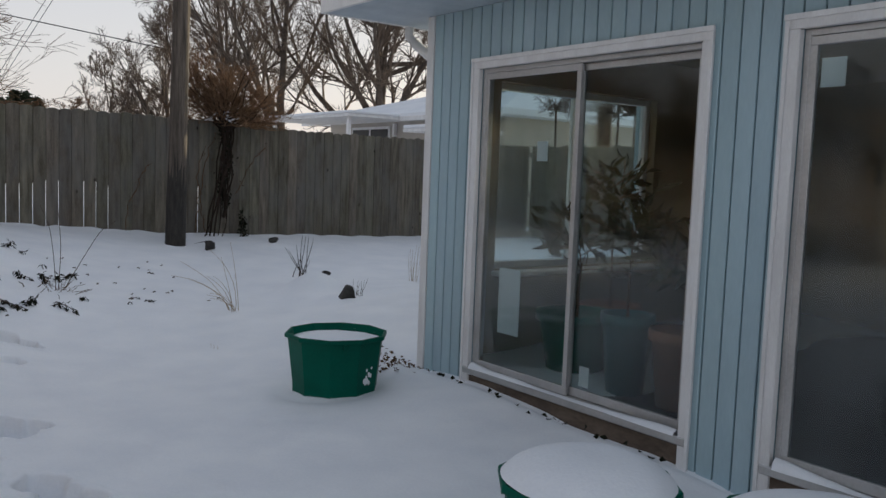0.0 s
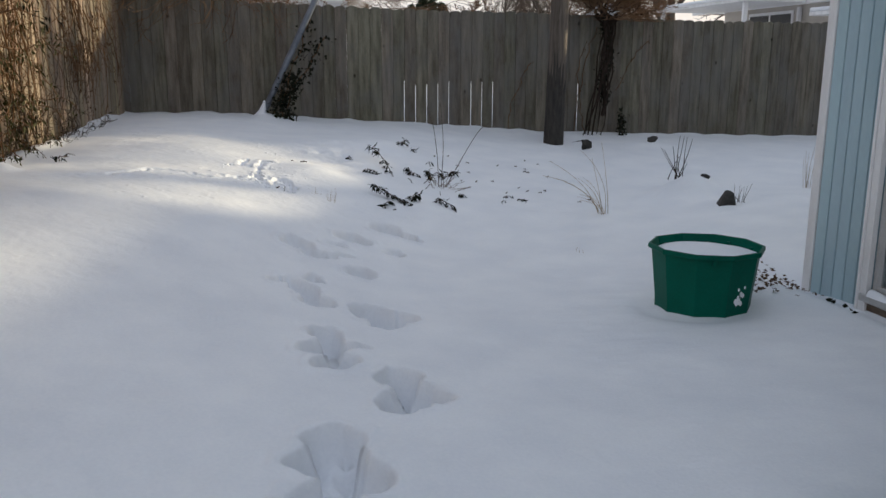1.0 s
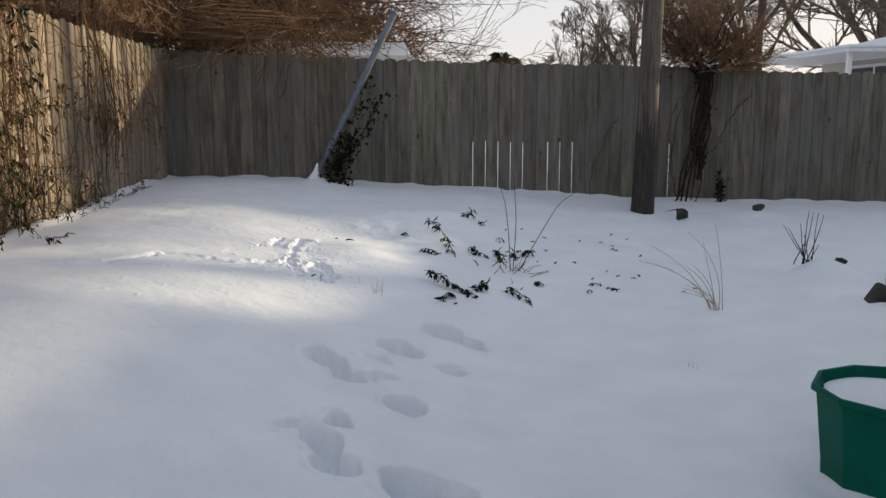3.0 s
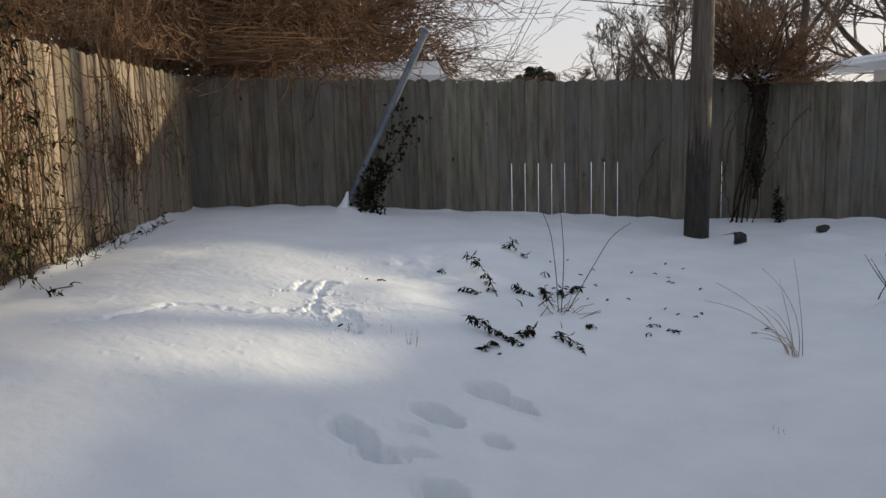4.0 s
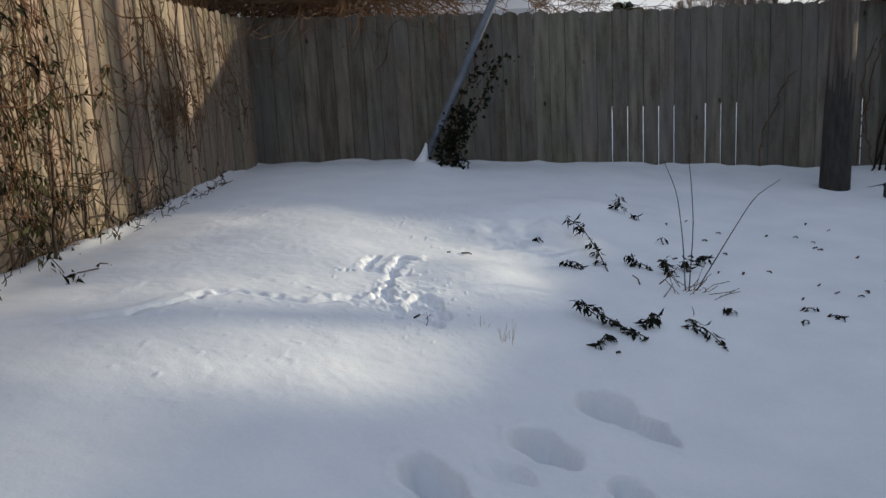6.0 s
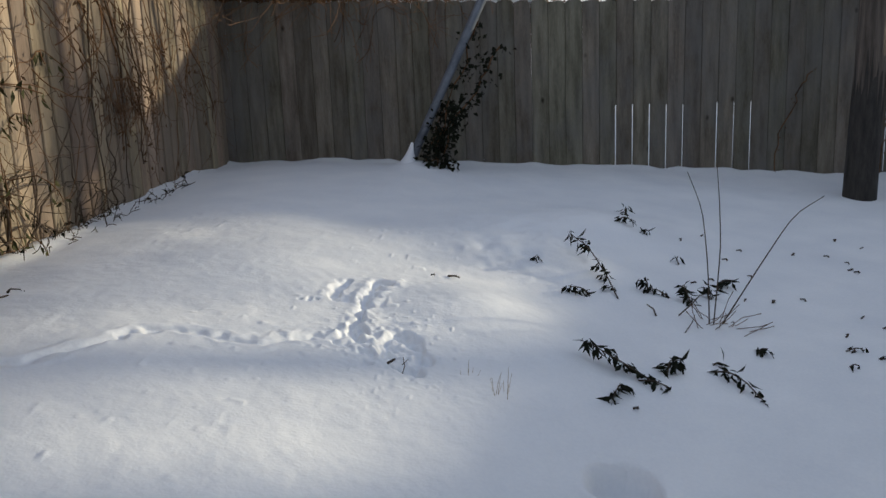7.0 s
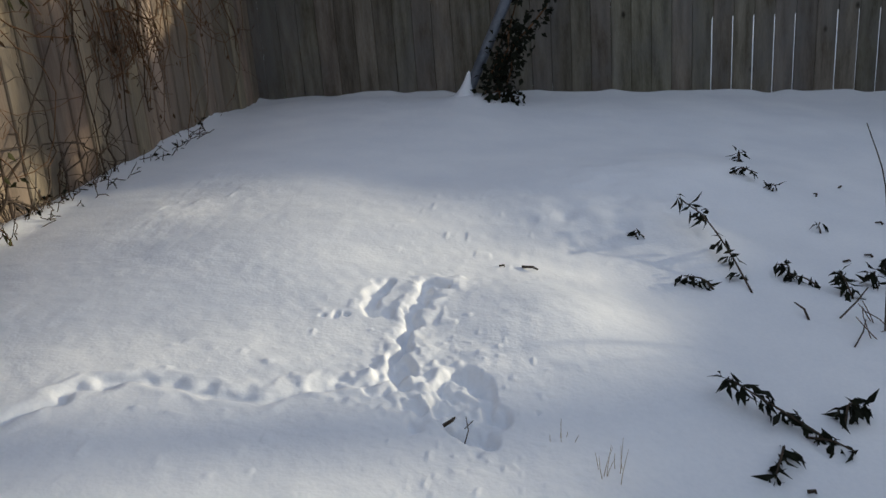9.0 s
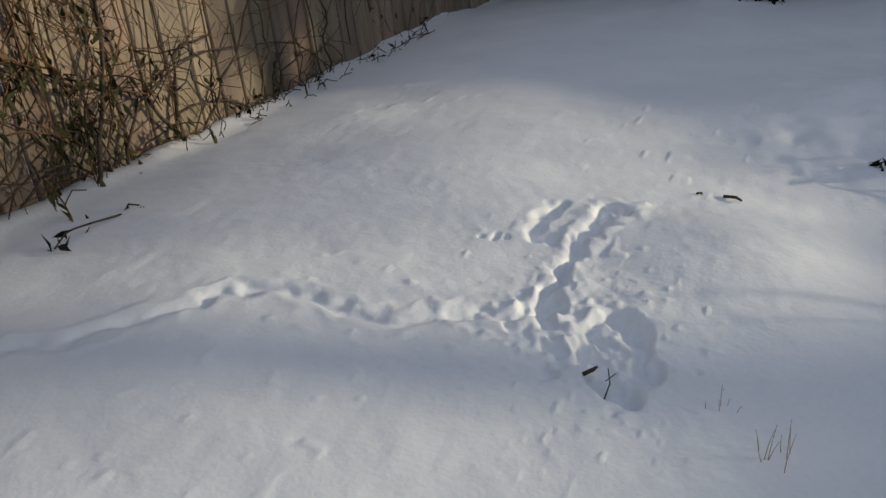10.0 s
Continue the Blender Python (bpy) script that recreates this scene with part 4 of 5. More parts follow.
C, D = shoots(rg, A, B, 8, 5, 0.5, 0.7, 0.02, 0.16, 0.0028, 0.2)
A[..., 2], C[..., 2] = np.maximum(A[..., 2], 2.02), np.maximum(C[..., 2], 2.0)
n = 17
W_ = np.empty((n, 12, 3))
for k in range(n):
    foot, low = (rg.uniform(4.68, 5.02), 0.30) if k < 7 else (rg.normal(5.0, 0.06), rg.uniform(0.5, 1.3))
    head = rg.uniform(4.96, 5.14)
    u = np.linspace(0, 1, 12)
    W_[k] = np.stack([foot + (head - foot) * u ** 0.7 + 0.03 * np.sin(u * rg.uniform(5, 14) + k) * (1 - 0.5 * u), 13.70 + 0.12 * rg.rand() + 0.0 * u, low + (2.15 - low) * u], 1)
WR = rg.uniform(0.005, 0.014, (n, 1)) * np.ones((1, 12))
put("trunk", fast_mesh("trunk", *join_arrays([tubes(P, R, 9), tubes(L, LR, 5), tubes(W_, WR, 5)])), BARK_BLACK, vine_tree, "black twisted stems")
put("crown", fast_mesh("crown", *join_arrays([tubes(A, B, 3), tubes(C, D, 3)])), TWIG_RED, vine_tree)
c = P[0][rg.randint(2, 14, 520)] + rg.normal(size=(520, 3)) * (0.045, 0.04, 0.06)
put("foliage", fast_mesh("foliage", *leaf_set(rg, c, rg.normal(size=(520, 3)) + (0, 0, -0.8), 0.05, 0.03)), LEAF_DARK, vine_tree)
for k in range(22):
    a = rg.uniform(0, 6.28)
    put("snow_tuft", lathe("snow_tuft", [(0.001, 0.05), (0.05, 0.04), (0.085, 0.0), (0.06, -0.012), (0.001, -0.015)], (0, 0, 0), 9), SNOW, vine_tree).matrix_basis = Matrix.Translation((5.03 + 0.34 * math.cos(a) * rg.rand(), 13.72 + 0.10 * math.sin(a), 2.06 + 0.16 * rg.rand())) @ Matrix.Rotation(rg.uniform(-0.6, 0.6), 4, "Y") @ Matrix.Diagonal((rg.uniform(0.3, 0.9), 0.4, 0.35, 1))


def conifer(at, h, seed):
    rg = np.random.RandomState(seed)
    t = thing("conifer", at, "dark green conifer far behind the fence", "tree", "far conifers")
    P, R = trunk_line(rg, at, h, 0.16, 8)
    put("trunk", fast_mesh("trunk", *tubes(P, R, 7)), BARK_FAR, t)
    n = 900
    z = rg.uniform(0.12, 1, n) ** 0.8
    a = rg.uniform(0, 6.28, n)
    r = (1 - z) * h * 0.17 * rg.uniform(0.25, 1.1, n) + 0.1
    C = np.stack([at[0] + r * np.cos(a), at[1] + r * np.sin(a), at[2] + z * h], 1)
    D = np.stack([np.cos(a), np.sin(a), rg.uniform(-0.5, 0.3, n)], 1)
    put("crown", fast_mesh("crown", *leaf_set(rg, C, D, 0.42, 0.2)), CONIFER, t)


for k, (x, y, h) in enumerate(((7.2, 46, 3.9), (8.0, 47, 4.5), (8.8, 48, 4.3), (7.6, 48, 4.1))):
    conifer((x, y, 0.2), h, 60 + k)


def keep_out(P):
    """Growth rests on top of the fences where it leans into the yard."""
    P = P.copy()
    x, y, z = P[..., 0], P[..., 1], P[..., 2]
    inside = (y < FY + 0.1) & (x > left_x(y) - 0.12) & (x < 11)
    P[..., 2] = np.where(inside & (z < 2.36), 2.36 + 0.55 * (2.36 - z), z)
    far = left_x(y) + 0.15
    P[..., 0] = np.where(inside & (y < FY - 0.35) & (x > far), far + 0.25 * np.tanh((x - far) / 0.8), x)
    return P


def tangle(name, label, at, stems, box, length, seed, mats, up, drift, twigs=(6, 6), r0=0.012, rmin=0.0026, category="shrub"):
    """Overgrown arching shrub: stems rise within a box and arch over."""
    rg = np.random.RandomState(seed)
    t = thing(name, at, label, category)
    x0, x1, y0, y1, z0, z1 = box
    n = 10
    P = np.empty((stems, n, 3))
    P[:, 0] = np.stack([rg.uniform(x0, x1, stems), rg.uniform(y0, y1, stems), rg.uniform(z0, z1, stems)], 1)
    d = rg.normal(size=(stems, 3)) * 0.55 + np.array([drift[0], drift[1], up])
    size = length * rg.uniform(0.5, 1.2, (stems, 1))
    for s in range(1, n):
        d = d / np.linalg.norm(d, axis=1, keepdims=True)
        P[:, s] = P[:, s - 1] + d * size / (n - 1)
        d = d + rg.normal(size=d.shape) * 0.20 + np.array([drift[0] * 0.25, drift[1] * 0.25, -0.20 * up])
    R = r0 * rg.uniform(0.5, 1.3, (stems, 1)) * np.linspace(1, 0.3, n)[None]
    P = keep_out(P)
    put("stem_tangle", fast_mesh("stem_tangle", *tubes(P, R, 4)), mats[0], t)
    A, B = shoots(rg, P, R, twigs[0], 6, 0.38, 0.6, -0.02, 0.2, rmin, 0.1, 0.5)
    C, D = shoots(rg, A, B, twigs[1], 5, 0.55, 0.6, -0.02, 0.2, rmin, 0.1, 0.6)
    A, C = keep_out(A), keep_out(C)
    put("twig_tangle", fast_mesh("twig_tangle", *join_arrays([tubes(A, B, 3), tubes(C, D, 3)])), mats[1], t)
    return t


THICKET = "dense russet thicket of bare arching stems behind the fences"
tangle("thicket", THICKET, (-3.2, 15.6, 0.5), 250, (-5.2, -1.5, 14.4, 17.0, 1.2, 3.6), 2.8, 71, (VINE, TWIG_RED), 0.8, (0.12, 0.0), (9, 5), 0.014, 0.0045)
tangle("thicket", THICKET, (-0.6, 19.4, 0.5), 230, (-2.6, 1.0, 18.9, 20.0, 1.6, 4.4), 2.8, 74, (VINE, TWIG_RED), 0.6, (0.16, -0.05), (9, 5), 0.014, 0.0055)
tangle("thicket", THICKET, (-3.4, 11.5, 0.5), 200, (-4.6, -2.6, 10.6, 14.2, 1.3, 3.1), 2.4, 72, (VINE, TWIG_RED), 0.85, (0.14, 0.0), (9, 5), 0.013, 0.0036)
tangle("thicket", THICKET, (-1.8, 15.8, 0.5), 130, (-3.0, -0.6, 15.0, 16.6, 2.4, 3.9), 2.4, 76, (VINE, TWIG_RED), 0.6, (0.18, 0.0), (8, 5), 0.012, 0.0042)
tangle("thicket", "thinner bare grey-brown shrub above the board fence", (-4.2, 9.0, 0.5), 64, (-5.4, -3.0, 7.0, 11.0, 1.4, 2.4), 3.4, 73, (BARK, TWIG_FAR), 1.2, (0.03, 0.05), (6, 5), 0.010, 0.0024)
tangle("thicket", "low russet stems arching over the fence top", (-0.8, 14.7, 0.5), 34, (-2.0, 0.2, 14.3, 15.3, 1.9, 2.5), 1.7, 78, (VINE, TWIG_RED), 0.4, (0.25, -0.05), (8, 5), 0.008, 0.003)
# tree whose long branches sweep out to the side
rg = np.random.RandomState(75)
sweeper = thing("weeping_tree", (-1.4, 18.4, 0.4), "bare tree with long sideways sweeping branches", "tree")
P, R = trunk_line(rg, (-1.4, 18.4, 0.4), 4.2, 0.07, 8)
n = 46
L = np.empty((n, 9, 3))
L[:, 0] = P[0][rg.randint(3, 8, n)]
d = np.stack([rg.uniform(0.3, 1.2, n), rg.uniform(-0.7, 0.25, n), rg.uniform(-0.05, 0.75, n)], 1)
sz = rg.uniform(2.8, 5.0, (n, 1))
for s in range(1, 9):
    d = d / np.linalg.norm(d, axis=1, keepdims=True)
    L[:, s] = L[:, s - 1] + d * sz / 8
    d = d + rg.normal(size=d.shape) * 0.10 + np.array([0.04, 0, -0.03])
LR = 0.020 * rg.uniform(0.5, 1.2, (n, 1)) * np.linspace(1, 0.2, 9)[None]
A, B = shoots(rg, L, LR, 12, 7, 0.34, 0.55, 0.03, 0.12, 0.0042, 0.12, 0.55)
C, D = shoots(rg, A, B, 6, 5, 0.5, 0.55, 0.03, 0.12, 0.0038, 0.1, 0.6)
put("trunk", fast_mesh("trunk", *join_arrays([tubes(P, R, 9), tubes(L, LR, 5)])), BARK, sweeper)
put("crown", fast_mesh("crown", *join_arrays([tubes(A, B, 3), tubes(C, D, 3)])), TWIG_RED, sweeper)
k = rg.randint(0, len(C), 110)
c = C[k, 3]
c = c[(c[:, 0] > 0.6) & (c[:, 2] < 3.2)]
put("foliage", fast_mesh("foliage", *leaf_set(rg, c, rg.normal(size=c.shape) + (0, 0, -0.8), 0.07, 0.04)), LEAF_OLIVE, sweeper, "a few leftover leaves")

# dark evergreen shrub over the board fence
rg = np.random.RandomState(81)
shrub = thing("evergreen_shrub", (-2.3, 8.2, 0.6), "dark broad-leaved evergreen shrub spilling over the fence with snow specks", "shrub")
n = 150
P = np.empty((n, 7, 3))
P[:, 0] = np.stack([rg.uniform(-2.75, -2.2, n), rg.uniform(6.0, 8.5, n), rg.uniform(1.3, 1.9, n)], 1)
d = rg.normal(size=(n, 3)) * 0.4 + np.array([0.12, 0, 1.0])
for s in range(1, 7):
    d = d / np.linalg.norm(d, axis=1, keepdims=True)
    P[:, s] = P[:, s - 1] + d * 0.17 * rg.uniform(0.7, 1.2, (n, 1))
    d = d + rg.normal(size=d.shape) * 0.15 + np.array([0.06, 0, -0.05])
R = np.full((n, 7), 0.006)
A, B = shoots(rg, P, R, 5, 5, 0.45, 0.8, 0.0, 0.15, 0.003, 0.1)
put("stem_tangle", fast_mesh("stem_tangle", *join_arrays([tubes(P, R, 4), tubes(A, B, 3)])), VINE, shrub)
c = np.concatenate([A[:, 1:].reshape(-1, 3), A[:, 1:].reshape(-1, 3), A[:, 1:].reshape(-1, 3), A[:, 1:].reshape(-1, 3), A[:, 2:].reshape(-1, 3), P[:, 2:].reshape(-1, 3)])
c = c + rg.normal(size=c.shape) * 0.03
c = c[c[:, 2] > 1.45 + 0.25 * (c[:, 1] > 7.9) + 0.15 * np.sin(c[:, 1] * 7)]
put("foliage", fast_mesh("foliage", *leaf_set(rg, c, rg.normal(size=c.shape) * 0.6 + (0.2, 0, -0.75), 0.066, 0.017)), LEAF_DARK, shrub)
c = A[rg.randint(0, len(A), 60), 3] + rg.normal(size=(60, 3)) * 0.03
c = c[c[:, 2] > 1.9]
v, q = leaf_set(rg, c, rg.normal(size=c.shape) + (0.6, 0, 0), 0.05, 0.05)
put("snow_dusting", fast_mesh("snow_dusting", v, q), SNOW, shrub)

# vines over the face of the tan fence
rg = np.random.RandomState(92)
vines = thing("climbing_vine", (-1.98, 10.0, 0.62), "tangle of bare brown vines hanging over the board fence", "vine")
n, m = 210, 14
y = np.concatenate([rg.uniform(6.2, 9.3, 125), rg.uniform(9.2, 13.2, 85)])
P = np.empty((n, m, 3))
P[:, 0] = np.stack([left_x(y) + 0.03, y, rg.uniform(1.5, 2.35, n)], 1)
ang = rg.normal(size=n) * 0.9 - math.pi / 2
sz = rg.uniform(0.5, 1.9, n)
out = rg.uniform(0.02, 0.20, n)
for s in range(1, m):
    P[:, s, 1] = P[:, s - 1, 1] + np.cos(ang) * sz / m
    P[:, s, 2] = np.maximum(P[:, s - 1, 2] + np.sin(ang) * sz / m, 0.66)
    P[:, s, 0] = left_x(P[:, s, 1]) + 0.025 + out * np.sin(s / m * math.pi) + rg.rand(n) * 0.01
    ang = ang + rg.normal(size=n) * 0.36
R = rg.choice([0.0028, 0.004, 0.007], n, p=[0.55, 0.35, 0.10])[:, None] * np.linspace(1, 0.6, m)[None]
A, B = shoots(rg, P, R, 2, 7, 0.26, 0.9, -0.03, 0.32, 0.0016, 0.1, 0.7)
A[..., 0] = left_x(A[..., 1]) + 0.014 + np.abs(A[..., 0] - left_x(A[..., 1]) - 0.014)
put("stem_tangle", fast_mesh("stem_tangle", *tubes(P, R, 4)), VINE, vines)
put("twig_tangle", fast_mesh("twig_tangle", *tubes(A, B, 3)), VINE, vines)
k = rg.randint(0, n, 650)
c = P[k, rg.randint(1, m, 650)] + rg.normal(size=(650, 3)) * (0.02, 0.03, 0.03)
c[:, 0] = np.maximum(c[:, 0], left_x(c[:, 1]) + 0.03)
put("dead_foliage", fast_mesh("dead_foliage", *leaf_set(rg, c, rg.normal(size=c.shape) * 0.4 + (0.1, 0, -1), 0.045, 0.018)), LEAF_BROWN, vines)
# thick mat of stems that hangs over the fence top at the shrub end
n, m = 105, 12
y = 9.45 - 3.2 * rg.rand(n) ** 1.3
H = np.empty((n, m, 3))
H[:, 0] = np.stack([left_x(y) - rg.uniform(-0.02, 0.12, n), y, rg.uniform(2.28, 2.62, n)], 1)
out, sz, ang = rg.uniform(0.03, 0.26, n), rg.uniform(0.4, 1.25, n), rg.normal(size=n) * 0.5 - 1.35
for k in range(1, m):
    H[:, k, 1] = H[:, k - 1, 1] + np.cos(ang) * sz / m
    H[:, k, 2] = np.maximum(H[:, k - 1, 2] + np.sin(ang) * sz / m, 0.7)
    H[:, k, 0] = left_x(H[:, k, 1]) + 0.03 + out * math.sin((0.25 + 0.6 * k / m) * math.pi)
    ang = ang + rg.normal(size=n) * 0.3
HR = rg.uniform(0.002, 0.005, (n, 1)) * np.linspace(1, 0.5, m)[None]
A, B = shoots(rg, H, HR, 5, 6, 0.30, 0.8, -0.04, 0.3, 0.0016, 0.05, 0.7)
A[..., 0] = np.maximum(A[..., 0], left_x(A[..., 1]) + 0.014)
put("hanging_tangle", fast_mesh("hanging_tangle", *join_arrays([tubes(H, HR, 4), tubes(A, B, 3)])), VINE, vines, "russet mat of hanging stems")
k = rg.randint(0, n, 260)
c = H[k, rg.randint(1, m, 260)] + rg.normal(size=(260, 3)) * (0.03, 0.04, 0.05)
c[:, 0] = np.maximum(c[:, 0], left_x(c[:, 1]) + 0.03)
put("foliage", fast_mesh("foliage", *leaf_set(rg, c, rg.normal(size=c.shape) * 0.35 + (0.1, 0, -1), 0.06, 0.018)), LEAF_OLIVE, vines)
# long near-upright stems from top to foot
for y0 in (7.35, 7.62, 7.98, 8.3, 8.72, 9.05, 9.5, 9.72, 11.05, 11.35, 11.9):
    z = np.linspace(2.35, 0.6 + 0.5 * rg.rand(), 12)
    yy = y0 + np.cumsum(rg.normal(size=12) * 0.03) + 0.14 * rg.normal() * np.linspace(0, 1, 12)
    U = np.stack([left_x(yy) + 0.03 + 0.02 * rg.rand(12), yy, z], 1)[None]
    put("upright_stem", fast_mesh("upright_stem", *tubes(U, np.linspace(0.0075, 0.004, 12)[None], 5)), BARK, vines)
# canes that rise from the foot of the fence and arch along it
n = 28
Q = np.empty((n, 12, 3))
y = rg.uniform(8.0, 11.8, n)
Q[:, 0] = np.stack([left_x(y) + rg.uniform(0.03, 0.12, n), y, np.full(n, 0.58)], 1)
ang, turn = rg.uniform(0.5, 2.6, n), rg.normal(size=n) * 0.16
sz = rg.uniform(0.5, 1.5, n)
for s in range(1, 12):
    Q[:, s, 1] = Q[:, s - 1, 1] + np.cos(ang) * sz / 11
    Q[:, s, 2] = np.maximum(Q[:, s - 1, 2] + np.sin(ang) * sz / 11, 0.6)
    Q[:, s, 0] = left_x(Q[:, s, 1]) + 0.03 + 0.10 * np.sin(s / 11 * math.pi) * rg.rand(n)
    ang = ang + turn + rg.normal(size=n) * 0.12
QR = rg.uniform(0.003, 0.008, (n, 1)) * np.linspace(1, 0.4, 12)[None]
A, B = shoots(rg, Q, QR, 4, 6, 0.22, 0.8, -0.02, 0.3, 0.0018, 0.1, 0.6)
A[..., 0] = left_x(A[..., 1]) + 0.014 + np.abs(A[..., 0] - left_x(A[..., 1]) - 0.014)
put("cane_tangle", fast_mesh("cane_tangle", *join_arrays([tubes(Q, QR, 5), tubes(A, B, 3)])), BARK, vines)
# a matted nest of vine where the sun still reaches
c0 = np.array([left_x(11.5) + 0.10, 11.5, 1.36])
Q = c0 + rg.normal(size=(40, 1, 3)) * (0.05, 0.15, 0.08) + np.cumsum(rg.normal(size=(40, 8, 3)) * (0.02, 0.06, 0.05), 1)
Q[..., 0] = np.maximum(Q[..., 0], left_x(Q[..., 1]) + 0.02)
put("matted_vine", fast_mesh("matted_vine", *tubes(Q, np.full((40, 8), 0.0035), 3)), TWIG_RED, vines, "dry russet nest of matted vine")

# olive-leaved creeper clump low on the fence
rg = np.random.RandomState(95)
creeper = thing("creeper_clump", (-1.95, 9.3, 0.62), "drooping olive-leaved creeper against the tan fence", "creeper")
n = 46
P = np.empty((n, 8, 3))
yy = np.concatenate([rg.normal(9.3, 0.38, 34), rg.normal(8.5, 0.25, 12)])
P[:, 0] = np.stack([left_x(yy) + rg.uniform(0.03, 0.15, n), yy, rg.uniform(0.72, 1.55, n)], 1)
d = rg.normal(size=(n, 3)) * 0.8 + (0.2, 0, 0.25)
for s in range(1, 8):
    d = d / np.linalg.norm(d, axis=1, keepdims=True)
    P[:, s] = P[:, s - 1] + d * 0.065
    d = d + rg.normal(size=d.shape) * 0.25 + (0, 0, -0.16)
P[..., 0] = np.maximum(P[..., 0], left_x(P[..., 1]) + 0.02)
put("stem_tangle", fast_mesh("stem_tangle", *tubes(P, np.full((n, 8), 0.0032), 4)), VINE, creeper)
c = np.repeat(P.reshape(-1, 3), 2, 0)
c = c + rg.normal(size=c.shape) * 0.022
c[:, 0] = np.maximum(c[:, 0], left_x(c[:, 1]) + 0.03)
put("foliage", fast_mesh("foliage", *leaf_set(rg, c, rg.normal(size=c.shape) * 0.45 + (0.1, 0, -1), 0.062, 0.019)), LEAF_OLIVE, creeper)

# bent woody stems at the foot of the fence


def bent_stem(pts, r, label="bent dark woody stem rooted in the snow by the fence"):
    t = thing("woody_stem", pts[0], label, "stem", "stems along the fence")
    rg = np.random.RandomState(int(abs(pts[0][1]) * 100))
    P = np.array(pts, float)
    s = np.linspace(0, len(P) - 1, 12)
    k = np.minimum(s.astype(int), len(P) - 2)
    Q = (P[k] + (P[k + 1] - P[k]) * (s - k)[:, None] + rg.normal(size=(12, 3)) * 0.006)[None]
    RR = np.linspace(r, r * 0.45, 12)[None]
    put("stem", fast_mesh("stem", *tubes(Q, RR, 6)), BARK, t)
    A, B = shoots(rg, Q, RR, 7, 5, 0.22, 0.8, 0.0, 0.2, 0.002, 0.2, 0.5)
    put("twig_tangle", fast_mesh("twig_tangle", *tubes(A, B, 3)), BARK, t)


bent_stem([(-1.96, 9.80, 0.58), (-1.99, 9.95, 0.86), (-2.0, 10.0, 1.02), (-2.0, 10.3, 1.04), (-2.0, 10.75, 0.98)], 0.011)
bent_stem([(-1.86, 9.22, 0.56), (-1.93, 9.42, 0.86), (-1.96, 9.55, 1.1), (-1.97, 9.62, 1.45), (-1.98, 9.85, 1.75)], 0.012)
bent_stem([(-1.95, 9.90, 0.60), (-1.98, 9.7, 0.90), (-1.98, 9.3, 1.05), (-1.97, 8.9, 1.22)], 0.009)
bent_stem([(-1.93, 8.75, 0.58), (-1.97, 8.9, 1.0), (-1.98, 9.05, 1.3), (-1.98, 8.95, 1.6)], 0.009)
bent_stem([(-1.95, 11.6, 0.62), (-1.98, 11.7, 0.95), (-1.95, 11.9, 1.4), (-1.97, 12.1, 1.8)], 0.007)
bent_stem([(-1.92, 10.6, 0.6), (-1.95, 10.65, 0.8), (-1.97, 10.9, 0.9)], 0.006)
# fringe of dead stalks along the foot of the fence
rg = np.random.RandomState(97)
fringe = thing("dead_stalks", (-1.9, 10.6, 0.62), "short dead stalks poking through snow along the fence", "stalks", kind="stuff")
n = 130
y = np.concatenate([rg.uniform(10.0, 12.3, 90), rg.uniform(8.0, 10.0, 40)])
x = left_x(y) + rg.uniform(0.03, 0.22, n)
P = np.empty((n, 5, 3))
P[:, 0] = np.stack([x, y, np.array([lie(a, b) for a, b in zip(x, y)]) - 0.02], 1)
d = rg.normal(size=(n, 3)) * 0.5 + (0.15, 0, 0.8)
for s in range(1, 5):
    d = d / np.linalg.norm(d, axis=1, keepdims=True)
    P[:, s] = P[:, s - 1] + d * rg.uniform(0.012, 0.045, (n, 1))
    d = d + rg.normal(size=d.shape) * 0.4 + (0.05, 0, -0.12)
put("stalk_fringe", fast_mesh("stalk_fringe", *tubes(P, np.full((n, 5), 0.0028), 3)), BARK, fringe)
c = P[rg.randint(0, n, 60), 3]
put("foliage", fast_mesh("foliage", *leaf_set(rg, c, rg.normal(size=c.shape) + (0, 0, -0.5), 0.04, 0.02)), LEAF_DARK, fringe)

# twigs that reach from the thicket down over the back fence
rg = np.random.RandomState(98)
over = thing("overhanging_twigs", (-0.8, 13.7, 2.2), "thin bare twigs hanging over the corner of the fence", "twigs")
n = 60
P = np.empty((n, 9, 3))
P[:, 0] = np.stack([rg.uniform(-1.85, 0.3, n), rg.uniform(13.6, 14.2, n), rg.uniform(2.2, 2.7, n)], 1)
d = np.stack([rg.normal(size=n) * 0.8, rg.uniform(-0.6, -0.1, n), rg.uniform(-0.7, 0.1, n)], 1)
for s in range(1, 9):
    d = d / np.linalg.norm(d, axis=1, keepdims=True)
    P[:, s] = P[:, s - 1] + d * rg.uniform(0.06, 0.16, (n, 1))
    d = d + rg.normal(size=d.shape) * 0.28 + (0, 0, -0.03)
P[..., 1] = np.where(P[..., 2] < 2.27, np.minimum(P[..., 1], FY - 0.04), P[..., 1])
RR = np.full((n, 9), 0.0035)
A, B = shoots(rg, P, RR, 4, 5, 0.35, 0.7, -0.02, 0.2, 0.0022, 0.2, 0.7)
A[..., 1] = np.where(A[..., 2] < 2.27, np.minimum(A[..., 1], FY - 0.03), A[..., 1])
put("twig_tangle", fast_mesh("twig_tangle", *join_arrays([tubes(P, RR, 3), tubes(A, B, 3)])), TWIG_RED, over)

